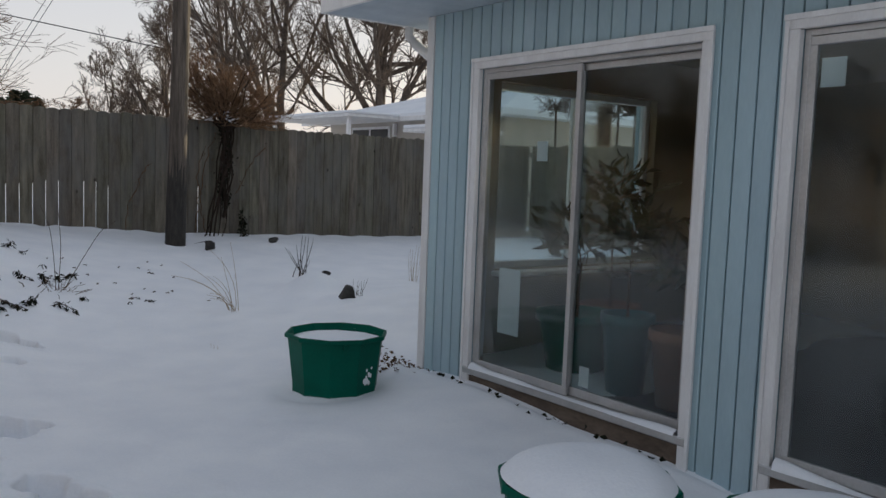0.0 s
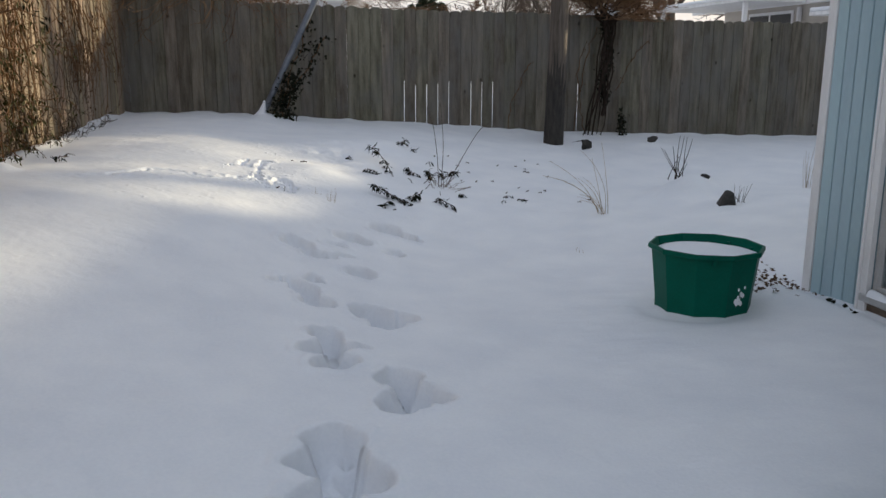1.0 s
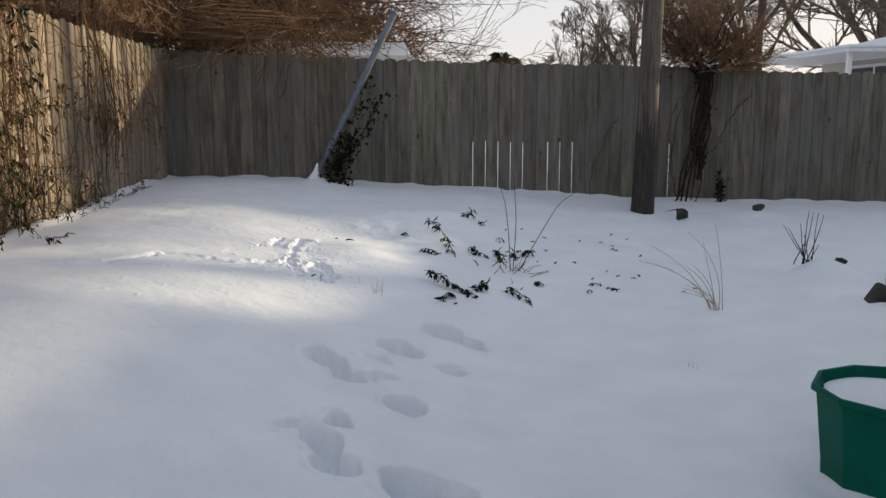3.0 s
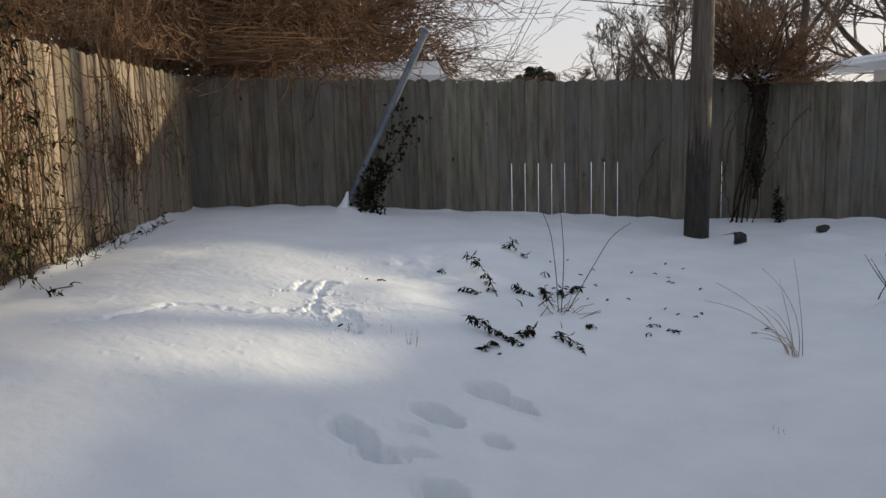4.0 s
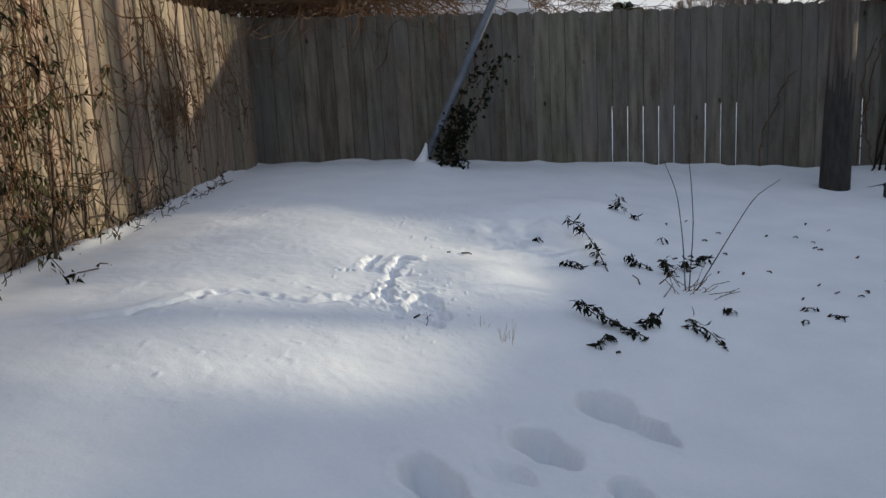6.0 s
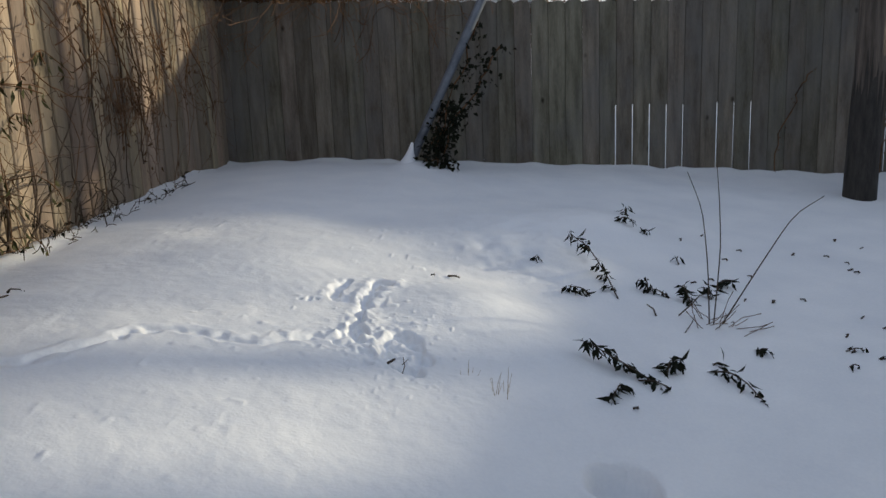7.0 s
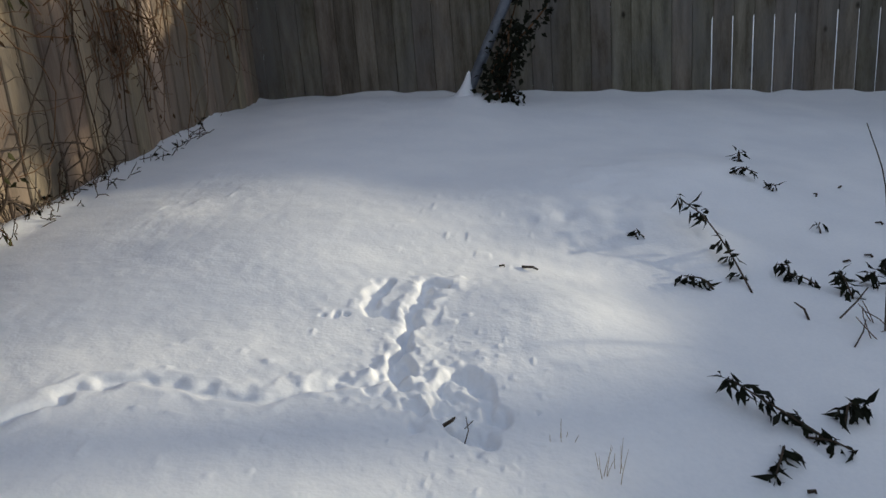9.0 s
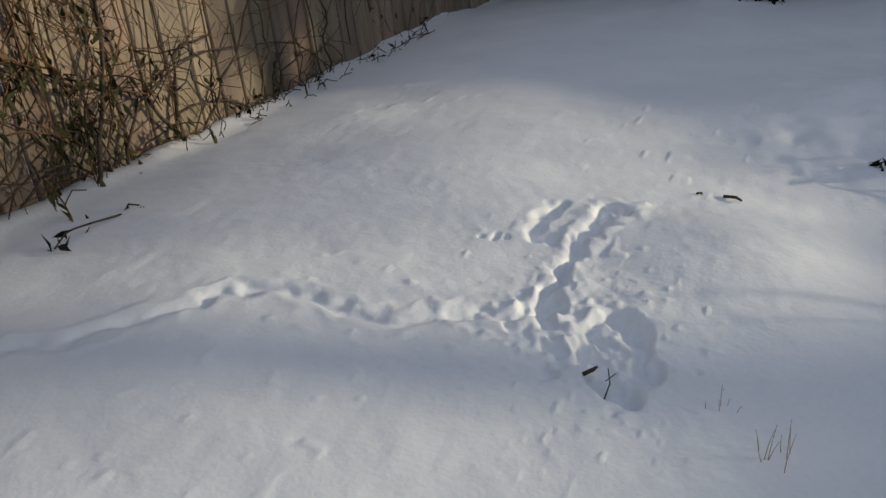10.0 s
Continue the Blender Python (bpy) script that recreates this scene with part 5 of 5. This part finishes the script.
# shrubs and outbuilding on the far side of the east fence, unseen sun blockers
rg = np.random.RandomState(79)
# added crowns dim the mound, the one thick trunk throws the shade band
for y, h, r0, reach in ((11.5, 2.86, 0.022, 0.26), (11.75, 2.98, 0.022, 0.26), (12.1, 2.84, 0.022, 0.26), (12.42, 2.76, 0.022, 0.20), (12.85, 2.84, 0.022, 0.24), (13.22, 2.80, 0.15, 0.25), (13.95, 2.86, 0.022, 0.27), (14.6, 2.90, 0.022, 0.27)):
    t = thing("sun_dapple_tree", (12.8, y, 0.1), "unseen small flat-topped bare tree added to dapple the sun", "tree", "side yard trees")
    P, R = trunk_line(rg, (12.8, y, 0.1), h, r0, 7, wobble=0.01)
    R = np.full_like(R, r0)
    L, LR = shoots(rg, P, np.minimum(R, 0.02), 22 if y > 12.5 else 72, 7, reach, 1.35, 0.02, 0.08, 0.008, 0.93, 0.5)
    A, B = shoots(rg, L, LR, 11, 6, 0.4, 0.6, 0.02, 0.12, 0.006, 0.1, 0.7)
    put("trunk", fast_mesh("trunk", *join_arrays([tubes(P, R, 8), tubes(L, LR, 5)])), BARK, t)
    put("crown", fast_mesh("crown", *tubes(A, B, 3)), TWIG_FAR, t)
# unseen building, added and sized to shade the snow nearest the house
garage = thing("garage", (15.0, 8.0, 0.0), "unseen plain low cream outbuilding added to block the low sun", "garage")
put("wall", block(13.4, 17.0, 3.0, 12.58, -0.2, 2.56, 0.01), WALL_FAR, garage)
put("roof", as_mesh("roof", [(13.1, 2.8, 2.57), (13.1, 12.73, 2.57), (15.2, 12.73, 2.97), (15.2, 2.8, 2.97), (17.3, 12.73, 2.57), (17.3, 2.8, 2.57)], [(0, 3, 2, 1), (3, 5, 4, 2), (0, 1, 4, 5), (1, 2, 4), (0, 5, 3)]), SNOW_ROOF, garage, "snow-covered low gable roof")

# ---- shed and neighbouring house behind the back fence ----
shed = thing("shed", (-0.3, 17.2, 0.3), "small garden shed with a snow-covered roof behind the fence", "shed")
put("wall", block(-1.9, 1.15, 16.0, 18.6, 0.0, 2.23, 0.01), BOARD_OLD, shed, "weathered shed walls")
v = [(-2.05, 15.7, 2.24), (1.32, 15.7, 2.24), (1.32, 17.3, 2.56), (-2.05, 17.3, 2.56), (1.32, 18.9, 2.24), (-2.05, 18.9, 2.24)]
top = [(x, y, z + 0.10) for x, y, z in v]
put("roof", as_mesh("roof", v + top, [(0, 3, 2, 1), (3, 5, 4, 2), (6, 7, 8, 9), (9, 8, 10, 11), (0, 1, 7, 6), (1, 2, 8, 7), (2, 4, 10, 8), (4, 5, 11, 10), (5, 3, 9, 11), (3, 0, 6, 9)]), SNOW_ROOF, shed, "snow-covered shed roof")
put("fascia", block(1.325, 1.345, 15.68, 15.9, 2.20, 2.32, 0.002), TRIM, shed).matrix_basis = Matrix.Translation((0, 0, 0.02))

nb = thing("neighbour_house", (12.0, 20.0, 0.3), "low cream house with a broad snow-covered roof", "house")
put("wall", block(13.15, 20.0, 16.7, 25.2, 0.0, 2.9, 0.01), WALL_FAR, nb, "cream house wall")
hip = [(12.55, 16.1, 2.84), (20.6, 16.1, 2.84), (20.6, 25.9, 2.84), (12.55, 25.9, 2.84), (16.8, 19.6, 4.05), (16.8, 22.3, 4.05)]
put("roof", as_mesh("roof", hip + [(x, y, z + 0.15) for x, y, z in hip], [(6, 7, 10), (7, 8, 11, 10), (8, 9, 11), (9, 6, 10, 11), (0, 1, 7, 6), (1, 2, 8, 7), (2, 3, 9, 8), (3, 0, 6, 9), (3, 2, 1, 0)]), SNOW_ROOF, nb, "snow-covered hip roof")
put("gutter", block(12.47, 12.545, 16.1, 25.9, 2.78, 2.90, 0.01), TRIM, nb, "white gutter")
win = put("window", block(13.11, 13.145, 21.7, 23.8, 1.6, 2.72, 0.004), TRIM, nb, "white-framed window")
for y in (21.78, 22.8):
    put("pane", block(13.095, 13.107, y, y + 0.92, 1.68, 2.64, 0), BLACK, win)
put("downspout", block(13.04, 13.14, 21.35, 21.45, 0.3, 2.78, 0.01), TRIM, nb)
porch = put("porch_roof", block(11.5, 13.1, 16.7, 18.6, 2.40, 2.48, 0.01), TRIM, nb)
put("snow_layer", block(11.5, 12.4, 16.7, 18.6, 2.485, 2.57, 0.02), SNOW_ROOF, porch)
car = put("carport_roof", block(10.9, 12.46, 20.2, 25.0, 2.80, 2.88, 0.01), TRIM, nb, "low flat roof beside the house")
put("snow_layer", block(10.9, 12.46, 20.2, 25.0, 2.885, 2.96, 0.02), SNOW_ROOF, car)
for y in (20.4, 24.8):
    put("carport_post", block(11.0, 11.1, y, y + 0.1, 0.1, 2.80, 0.005), TRIM, nb)
for y, h in ((19.0, 0.35), (20.3, 0.4)):
    put("vent_pipe", lathe("vent_pipe", [(0.05, 0.0), (0.05, h), (0.075, h + 0.01), (0.075, h + 0.06), (0.0, h + 0.07)], (15.0, y, 3.6), 10), BLACK, nb)

# overhead wire
t = np.linspace(0, 1, 30)
wl_ = np.stack([-40 + 120 * t, np.full(30, 43.0), 12.0 - 11.16 * t], 1)[None]
wire = thing("overhead_wire", (-40, 43, 12.0), "thin dark overhead wire", "wire")
put("cable", fast_mesh("cable", *tubes(wl_, np.full((1, 30), 0.025), 5)), WIRE, wire)
drop = thing("overhead_wire", (2.0, 20, 2.0), "pair of thin wires slanting down behind the thicket", "wire")
for dx in (0.0, 0.12):
    wl_ = np.stack([2.3 + dx + 3.6 * t, np.full(30, 20.0), 2.0 + 6.5 * t], 1)[None]
    put("cable", fast_mesh("cable", *tubes(wl_, np.full((1, 30), 0.006), 5)), WIRE, drop)

# ---- plants in the snow ----


def sprig(pts, leaves, seed, size=0.066, label="dark drooping evergreen leaves poking through snow"):
    """A stem lying over the snow with hanging narrow leaves in whorls."""
    rg = np.random.RandomState(seed)
    P = np.array([(x, y, lie(x, y) + h * 0.6) for x, y, h in pts])
    t = thing("leafy_sprig", tuple(P[0] - np.array([0, 0, pts[0][2]])), label, "plant", "evergreen sprigs")
    s = np.linspace(0, len(P) - 1, 8)
    k = np.minimum(s.astype(int), len(P) - 2)
    Q = (P[k] + (P[k + 1] - P[k]) * (s - k)[:, None])[None]
    put("stem", fast_mesh("stem", *tubes(Q, np.linspace(0.0045, 0.0025, 8)[None], 5)), BARK, t)
    c = Q[0][rg.randint(1, 8, leaves)] + rg.normal(size=(leaves, 3)) * 0.010
    d = rg.normal(size=(leaves, 3)) * (0.6, 0.6, 0.45) + (0, 0, -0.65)
    put("foliage", fast_mesh("foliage", *leaf_set(rg, c, d, size, size * 0.30)), LEAF_DARK, t)


SPRIGS = [([(1.66, 11.55, 0.0), (1.67, 11.6, 0.08), (1.70, 11.62, 0.09)], 12), ([(1.52, 11.1, 0.0), (1.56, 11.07, 0.08), (1.64, 11.06, 0.07)], 20), ([(1.68, 10.98, 0.0), (1.69, 10.98, 0.05), (1.71, 10.97, 0.06)], 9),
          ([(1.30, 9.82, 0.0), (1.26, 10.05, 0.09), (1.20, 10.25, 0.15), (1.12, 10.42, 0.16)], 44), ([(1.15, 9.82, 0.0), (1.11, 9.84, 0.06), (1.04, 9.86, 0.05)], 22), ([(1.49, 9.98, 0.0), (1.49, 10.0, 0.09), (1.44, 10.0, 0.08)], 12),
          ([(1.80, 10.55, 0.0), (1.79, 10.56, 0.06), (1.80, 10.57, 0.08)], 5), ([(1.70, 9.86, 0.0), (1.68, 9.9, 0.10), (1.66, 9.92, 0.14)], 30), ([(1.60, 9.94, 0.0), (1.54, 9.95, 0.05), (1.48, 9.96, 0.05)], 9),
          ([(1.84, 9.98, 0.0), (1.83, 10.0, 0.08), (1.84, 10.02, 0.10)], 24), ([(1.92, 10.15, 0.0), (1.96, 10.2, 0.07), (2.01, 10.22, 0.08)], 22),
          ([(1.30, 8.88, 0.0), (1.20, 8.93, 0.06), (1.10, 8.98, 0.10), (1.02, 9.02, 0.13)], 54), ([(1.14, 8.84, 0.0), (1.11, 8.76, 0.06), (1.07, 8.68, 0.03)], 24), ([(1.22, 8.9, 0.0), (1.28, 8.86, 0.05), (1.34, 8.84, 0.03)], 22), ([(1.36, 8.98, 0.0), (1.38, 9.02, 0.09), (1.42, 9.02, 0.10)], 34),
          ([(1.60, 9.12, 0.0), (1.62, 9.12, 0.03), (1.65, 9.1, 0.03)], 9), ([(1.58, 9.06, 0.0), (1.63, 9.0, 0.07), (1.68, 8.94, 0.06), (1.73, 8.82, 0.01)], 34), ([(1.86, 9.28, 0.0), (1.87, 9.28, 0.05), (1.90, 9.28, 0.05)], 14),
          ([(2.30, 9.36, 0.0), (2.34, 9.36, 0.03), (2.38, 9.36, 0.03)], 8), ([(2.24, 9.18, 0.0), (2.26, 9.18, 0.03), (2.28, 9.18, 0.02)], 5), ([(2.42, 9.28, 0.0), (2.46, 9.26, 0.03), (2.50, 9.25, 0.02)], 7), ([(0.90, 10.22, 0.0), (0.90, 10.22, 0.03), (0.91, 10.22, 0.04)], 6),
          ([(-1.50, 8.98, 0.0), (-1.53, 8.86, 0.03), (-1.52, 8.76, 0.06), (-1.50, 8.68, 0.02)], 9), ([(-1.55, 9.06, 0.0), (-1.52, 9.04, 0.03), (-1.48, 9.05, 0.02)], 4)]
for k, (pts, count) in enumerate(SPRIGS):
    sprig(pts, count, 200 + k)

# tall thin canes rising from the clump
canes = thing("bare_canes", (1.74, 9.6, lie(1.74, 9.6)), "tall thin bare canes rising from snow", "canes")
for pts in ([(1.72, 9.6, 0.19), (1.70, 9.58, 0.5), (1.66, 9.56, 0.8), (1.58, 9.55, 0.99)], [(1.74, 9.6, 0.19), (1.76, 9.58, 0.6), (1.74, 9.56, 0.85), (1.72, 9.55, 1.02)], [(1.78, 9.62, 0.18), (1.95, 9.58, 0.5), (2.10, 9.56, 0.76), (2.24, 9.55, 0.85)]):
    P = np.array(pts)
    s = np.linspace(0, 3, 12)
    k = np.minimum(s.astype(int), 2)
    Q = P[k] + (P[k + 1] - P[k]) * (s - k)[:, None]
    Q[1:-1] = (Q[:-2] + Q[1:-1] * 2 + Q[2:]) / 4
    put("cane", fast_mesh("cane", *tubes(Q[None], np.linspace(0.004, 0.0018, 12)[None], 5)), BARK, canes)
rg = np.random.RandomState(55)
P = np.empty((22, 5, 3))
P[:, 0] = (1.75, 9.6, 0.17)
P[:, 0, :2] += rg.normal(size=(22, 2)) * 0.06
d = rg.normal(size=(22, 3)) * (0.8, 0.5, 0.3) + (0.25, 0, 0.6)
for s in range(1, 5):
    d = d / np.linalg.norm(d, axis=1, keepdims=True)
    P[:, s] = P[:, s - 1] + d * rg.uniform(0.03, 0.07, (22, 1))
    d = d + rg.normal(size=d.shape) * 0.2
put("twig_tangle", fast_mesh("twig_tangle", *tubes(P, np.full((22, 5), 0.0022), 3)), VINE, canes)


def stick(a, b, r=0.003, name="twig", label="small dark twig lying on the snow"):
    P = np.array([(a[0], a[1], lie(a[0], a[1]) + a[2]), ((a[0] + b[0]) / 2 + 0.01, (a[1] + b[1]) / 2, lie((a[0] + b[0]) / 2, (a[1] + b[1]) / 2) + (a[2] + b[2]) / 2 + 0.006), (b[0], b[1], lie(b[0], b[1]) + b[2])])[None]
    return tagged(put(name, fast_mesh(name, *tubes(P, np.array([[r, r * 0.9, r * 0.6]]), 5)), BARK), label, "twig", "twigs on the snow")


stick((0.40, 9.77, 0.004), (0.46, 9.73, 0.012), 0.006)
stick((0.31, 9.76, 0.003), (0.33, 9.75, 0.003), 0.004)
stick((1.56, 9.46, 0.0), (1.64, 9.58, 0.05))
stick((1.46, 9.64, 0.0), (1.43, 9.72, 0.03), 0.005)
stick((1.58, 9.66, 0.01), (1.72, 9.78, 0.09), 0.004)
stick((0.225, 8.68, 0.0), (0.235, 8.70, 0.075), 0.002)
stick((0.23, 8.69, 0.05), (0.255, 8.70, 0.07), 0.0015)
stick((1.15, 8.66, 0.004), (1.17, 8.65, 0.008), 0.006)
stick((0.17, 8.70, 0.01), (0.20, 8.73, 0.03), 0.006)
for k in range(26):
    rg = np.random.RandomState(300 + k)
    x, y = rg.uniform(1.7, 3.2), rg.uniform(9.0, 11.4)
    a = rg.uniform(0, 3.1)
    stick((x, y, 0.003), (x + 0.035 * math.cos(a), y + 0.035 * math.sin(a), 0.006), rg.uniform(0.004, 0.008), "leaf_scrap", "small dark leaf scrap on the snow")


def grass_tuft(at, blades, height, bend, seed, label, r=0.0032, mat=STRAW, sway=0.18):
    rg = np.random.RandomState(seed)
    z = lie(*at)
    t = thing("grass_tuft", (at[0], at[1], z), label, "grass", "dry grass tufts")
    P = np.empty((blades, 8, 3))
    P[:, 0] = np.stack([at[0] + rg.normal(size=blades) * 0.025, at[1] + rg.normal(size=blades) * 0.025, np.full(blades, z - 0.02)], 1)
    d = rg.normal(size=(blades, 3)) * sway + (bend[0] * 0.8, 0, 1)
    b = np.outer(rg.choice([1.0, 0.6, 0.05], blades, p=[0.5, 0.25, 0.25]), bend)
    L = height * rg.uniform(0.45, 1.1, (blades, 1))
    for s in range(1, 8):
        d = d / np.linalg.norm(d, axis=1, keepdims=True)
        P[:, s] = P[:, s - 1] + d * L / 7
        d = d + b + rg.normal(size=d.shape) * 0.03
    put("blade_tuft", fast_mesh("blade_tuft", *tubes(P, r * np.linspace(1, 0.4, 8)[None] * np.ones((blades, 1)), 4)), mat, t)


grass_tuft((3.05, 8.66), 11, 0.66, (-0.26, 0, -0.05), 401, "dry straw-coloured grass tuft bending over", 0.0032)
grass_tuft((4.08, 9.30), 10, 0.42, (0, 0, 0), 402, "dark bare twiggy tuft on a snow mound", 0.0055, BARK_BLACK, 0.30)
grass_tuft((4.30, 8.52), 11, 0.20, (0, 0, 0), 403, "small dark twiggy tuft", 0.003, BARK, 0.25)
grass_tuft((5.68, 9.55), 10, 0.42, (0.03, 0, 0), 404, "dry straw-coloured grass tuft")
grass_tuft((0.62, 8.62), 9, 0.13, (0.02, 0, 0), 405, "few faint dry grass blades in snow", 0.0012, STRAW)
grass_tuft((2.45, 7.6), 4, 0.08, (0.02, 0, 0), 406, "few faint dry grass blades in snow", 0.002, STRAW)
grass_tuft((3.05, 7.1), 5, 0.10, (0.0, 0, 0), 407, "few faint dry grass blades in snow", 0.002, STRAW)
grass_tuft((0.5, 8.72), 6, 0.07, (0.05, 0, 0), 408, "few faint dry grass blades in snow", 0.0012, STRAW)


def stone(name, at, size, seed, label, category="stone", sink=0.3):
    rg = np.random.RandomState(seed)
    bm = bmesh.new()
    for v in rg.normal(size=(11, 3)):
        bm.verts.new(v / np.linalg.norm(v))
    bmesh.ops.convex_hull(bm, input=bm.verts[:])
    bmesh.ops.bevel(bm, geom=bm.edges[:], offset=0.08, segments=1, affect="EDGES")
    for v in bm.verts:
        v.co *= 0.8 + 0.25 * rg.rand()
        v.co = Vector((v.co.x * size[0], v.co.y * size[1], v.co.z * size[2])) + Vector((at[0], at[1], lie(*at) + size[2] * (1 - sink)))
    return tagged(put(name, from_bm(name, bm, False), STONE), label, category)


zr = lie(4.08, 8.40)
bm = bmesh.new()
pts = [(-0.09, -0.05, -0.05), (0.10, -0.06, -0.05), (0.09, 0.07, -0.05), (-0.08, 0.06, -0.05), (0.075, -0.03, 0.10), (0.085, 0.04, 0.11), (0.02, 0.03, 0.125), (-0.02, -0.03, 0.085)]
for x, y, z in pts:
    bm.verts.new((4.08 + x, 8.40 + y, zr + z))
bmesh.ops.convex_hull(bm, input=bm.verts[:])
bmesh.ops.bevel(bm, geom=bm.edges[:], offset=0.008, segments=1, affect="EDGES")
tagged(put("rock", from_bm("rock", bm), STONE), "dark wedge-shaped rock sticking out of snow", "stone")
stone("rock", (4.34, 9.26), (0.06, 0.05, 0.04), 502, "dark rock edge showing through a snow mound")


stone("garden_stone", (4.28, 12.45), (0.10, 0.06, 0.09), 511, "dark jagged stone half sunk in snow")
stone("garden_stone", (5.38, 12.8), (0.09, 0.06, 0.06), 512, "dark jagged stone capped with snow")
ivy("small_shrub", [[(5.30, 13.75, 0.28), (5.31, 13.75, 0.4), (5.30, 13.75, 0.52), (5.30, 13.75, 0.68)]], 0.035, 7, 0.06, BARK, LEAF_DARK, "tiny dark evergreen seedling at the fence foot", "shrub", (5.30, 13.75, 0.28), 23)
# creeping stems on the back fence beside the pole and tree
ivy("wall_vine", [[(3.55, 13.88, 0.4), (3.6, 13.89, 0.8), (3.78, 13.89, 1.15), (3.9, 13.89, 1.4)], [(4.6, 13.88, 0.35), (4.65, 13.89, 0.9), (4.75, 13.89, 1.4), (4.9, 13.89, 1.9)], [(5.25, 13.88, 1.0), (5.4, 13.89, 1.3), (5.6, 13.89, 1.6), (5.75, 13.89, 1.75)], [(4.75, 13.88, 0.35), (4.7, 13.89, 0.8), (4.6, 13.89, 1.3), (4.75, 13.89, 1.7)]],
    0.02, 1, 0.03, VINE, LEAF_BROWN, "thin bare vines creeping up the grey fence", "vine", (4.6, 13.88, 0.35), 27, 0.006)
# leaf litter at the house corner
rg = np.random.RandomState(61)
n = 150
x, y = 3.16 + rg.normal(size=n) * 0.16, 6.32 + rg.normal(size=n) * 0.18
x = np.minimum(x, 3.42)
c = np.stack([x, y, np.array([lie(a, b) for a, b in zip(x, y)]) + 0.012], 1)
litter = put("leaf_litter", fast_mesh("leaf_litter", *leaf_set(rg, c, rg.normal(size=(n, 3)) * (1, 1, 0.15), 0.034, 0.020)), LEAF_BROWN)
tagged(litter, "scatter of brown dead leaves at the house corner", "leaves", kind="stuff")
n = 26
y = rg.uniform(3.9, 6.0, n)
x = 3.36 - np.abs(rg.normal(size=n)) * 0.08
c = np.stack([x, y, np.array([lie(a, b) for a, b in zip(x, y)]) + 0.010], 1)
tagged(put("leaf_scraps", fast_mesh("leaf_scraps", *leaf_set(rg, c, rg.normal(size=(n, 3)) * (1, 1, 0.1), 0.045, 0.03)), LEAF_DARK), "dark leaf scraps along the door sill", "leaves", kind="stuff")

# ---- fence boards, last ----
rng = np.random.RandomState(12)
slits = (0, 1, 2, 3, 4, 6, 7, 8, 16)
k0 = -24
for k in range(k0, 58):
    x = 2.012 + (k - 0.5) * PITCH
    if x < -1.93 or x > 11.5:
        continue
    me = SLIT if k in slits else PLAIN[rng.randint(5)]
    b = put("board", me, BOARD_OLD, back_fence)
    b.matrix_basis = Matrix.Translation((x, FY + rng.uniform(-0.005, 0.005), fence_top(x) - 2.0 + rng.uniform(-0.014, 0.012))) @ Matrix.Rotation(rng.uniform(-0.05, 0.05), 4, "Z") @ Matrix.Rotation(rng.uniform(-0.0006, 0.0006), 4, "Y")
TAN = [m.copy() for m in PLAIN]
for m in TAN:
    m.materials.clear()
for k in range(105):
    y = FY - 0.1 - k * PITCH
    b = put("board", TAN[rng.randint(5)], BOARD_TAN, left_fence)
    b.matrix_basis = Matrix.Translation((left_x(y) + rng.uniform(-0.003, 0.003), y, 2.265 - 2.0 + rng.uniform(-0.016, 0.014))) @ Matrix.Rotation(math.pi / 2 + 0.035, 4, "Z") @ Matrix.Rotation(rng.uniform(-0.0008, 0.0008), 4, "Y")
# siding boards of the house wall
SB = 0.1016
cache = {}


def siding(y, z0, z1):
    key = (round(z0, 2), round(z1, 2))
    if key not in cache:
        cache[key] = block(-0.006, 0.014, -SB / 2 + 0.0045, SB / 2 - 0.0045, z0, z1, 0.003)
    put("siding_board", cache[key], SIDING, core).matrix_basis = Matrix.Translation((WX, y, 0))


for k in range(110):
    y = HY - 0.068 - SB / 2 - k * SB
    if y < -3.9:
        break
    inside = (1.655 + SB / 2 <= y <= 3.485 - SB / 2) or (3.87 + SB / 2 <= y <= 5.705 - SB / 2)
    siding(y, 2.157, 2.488) if inside else siding(y, -0.2, 2.488)
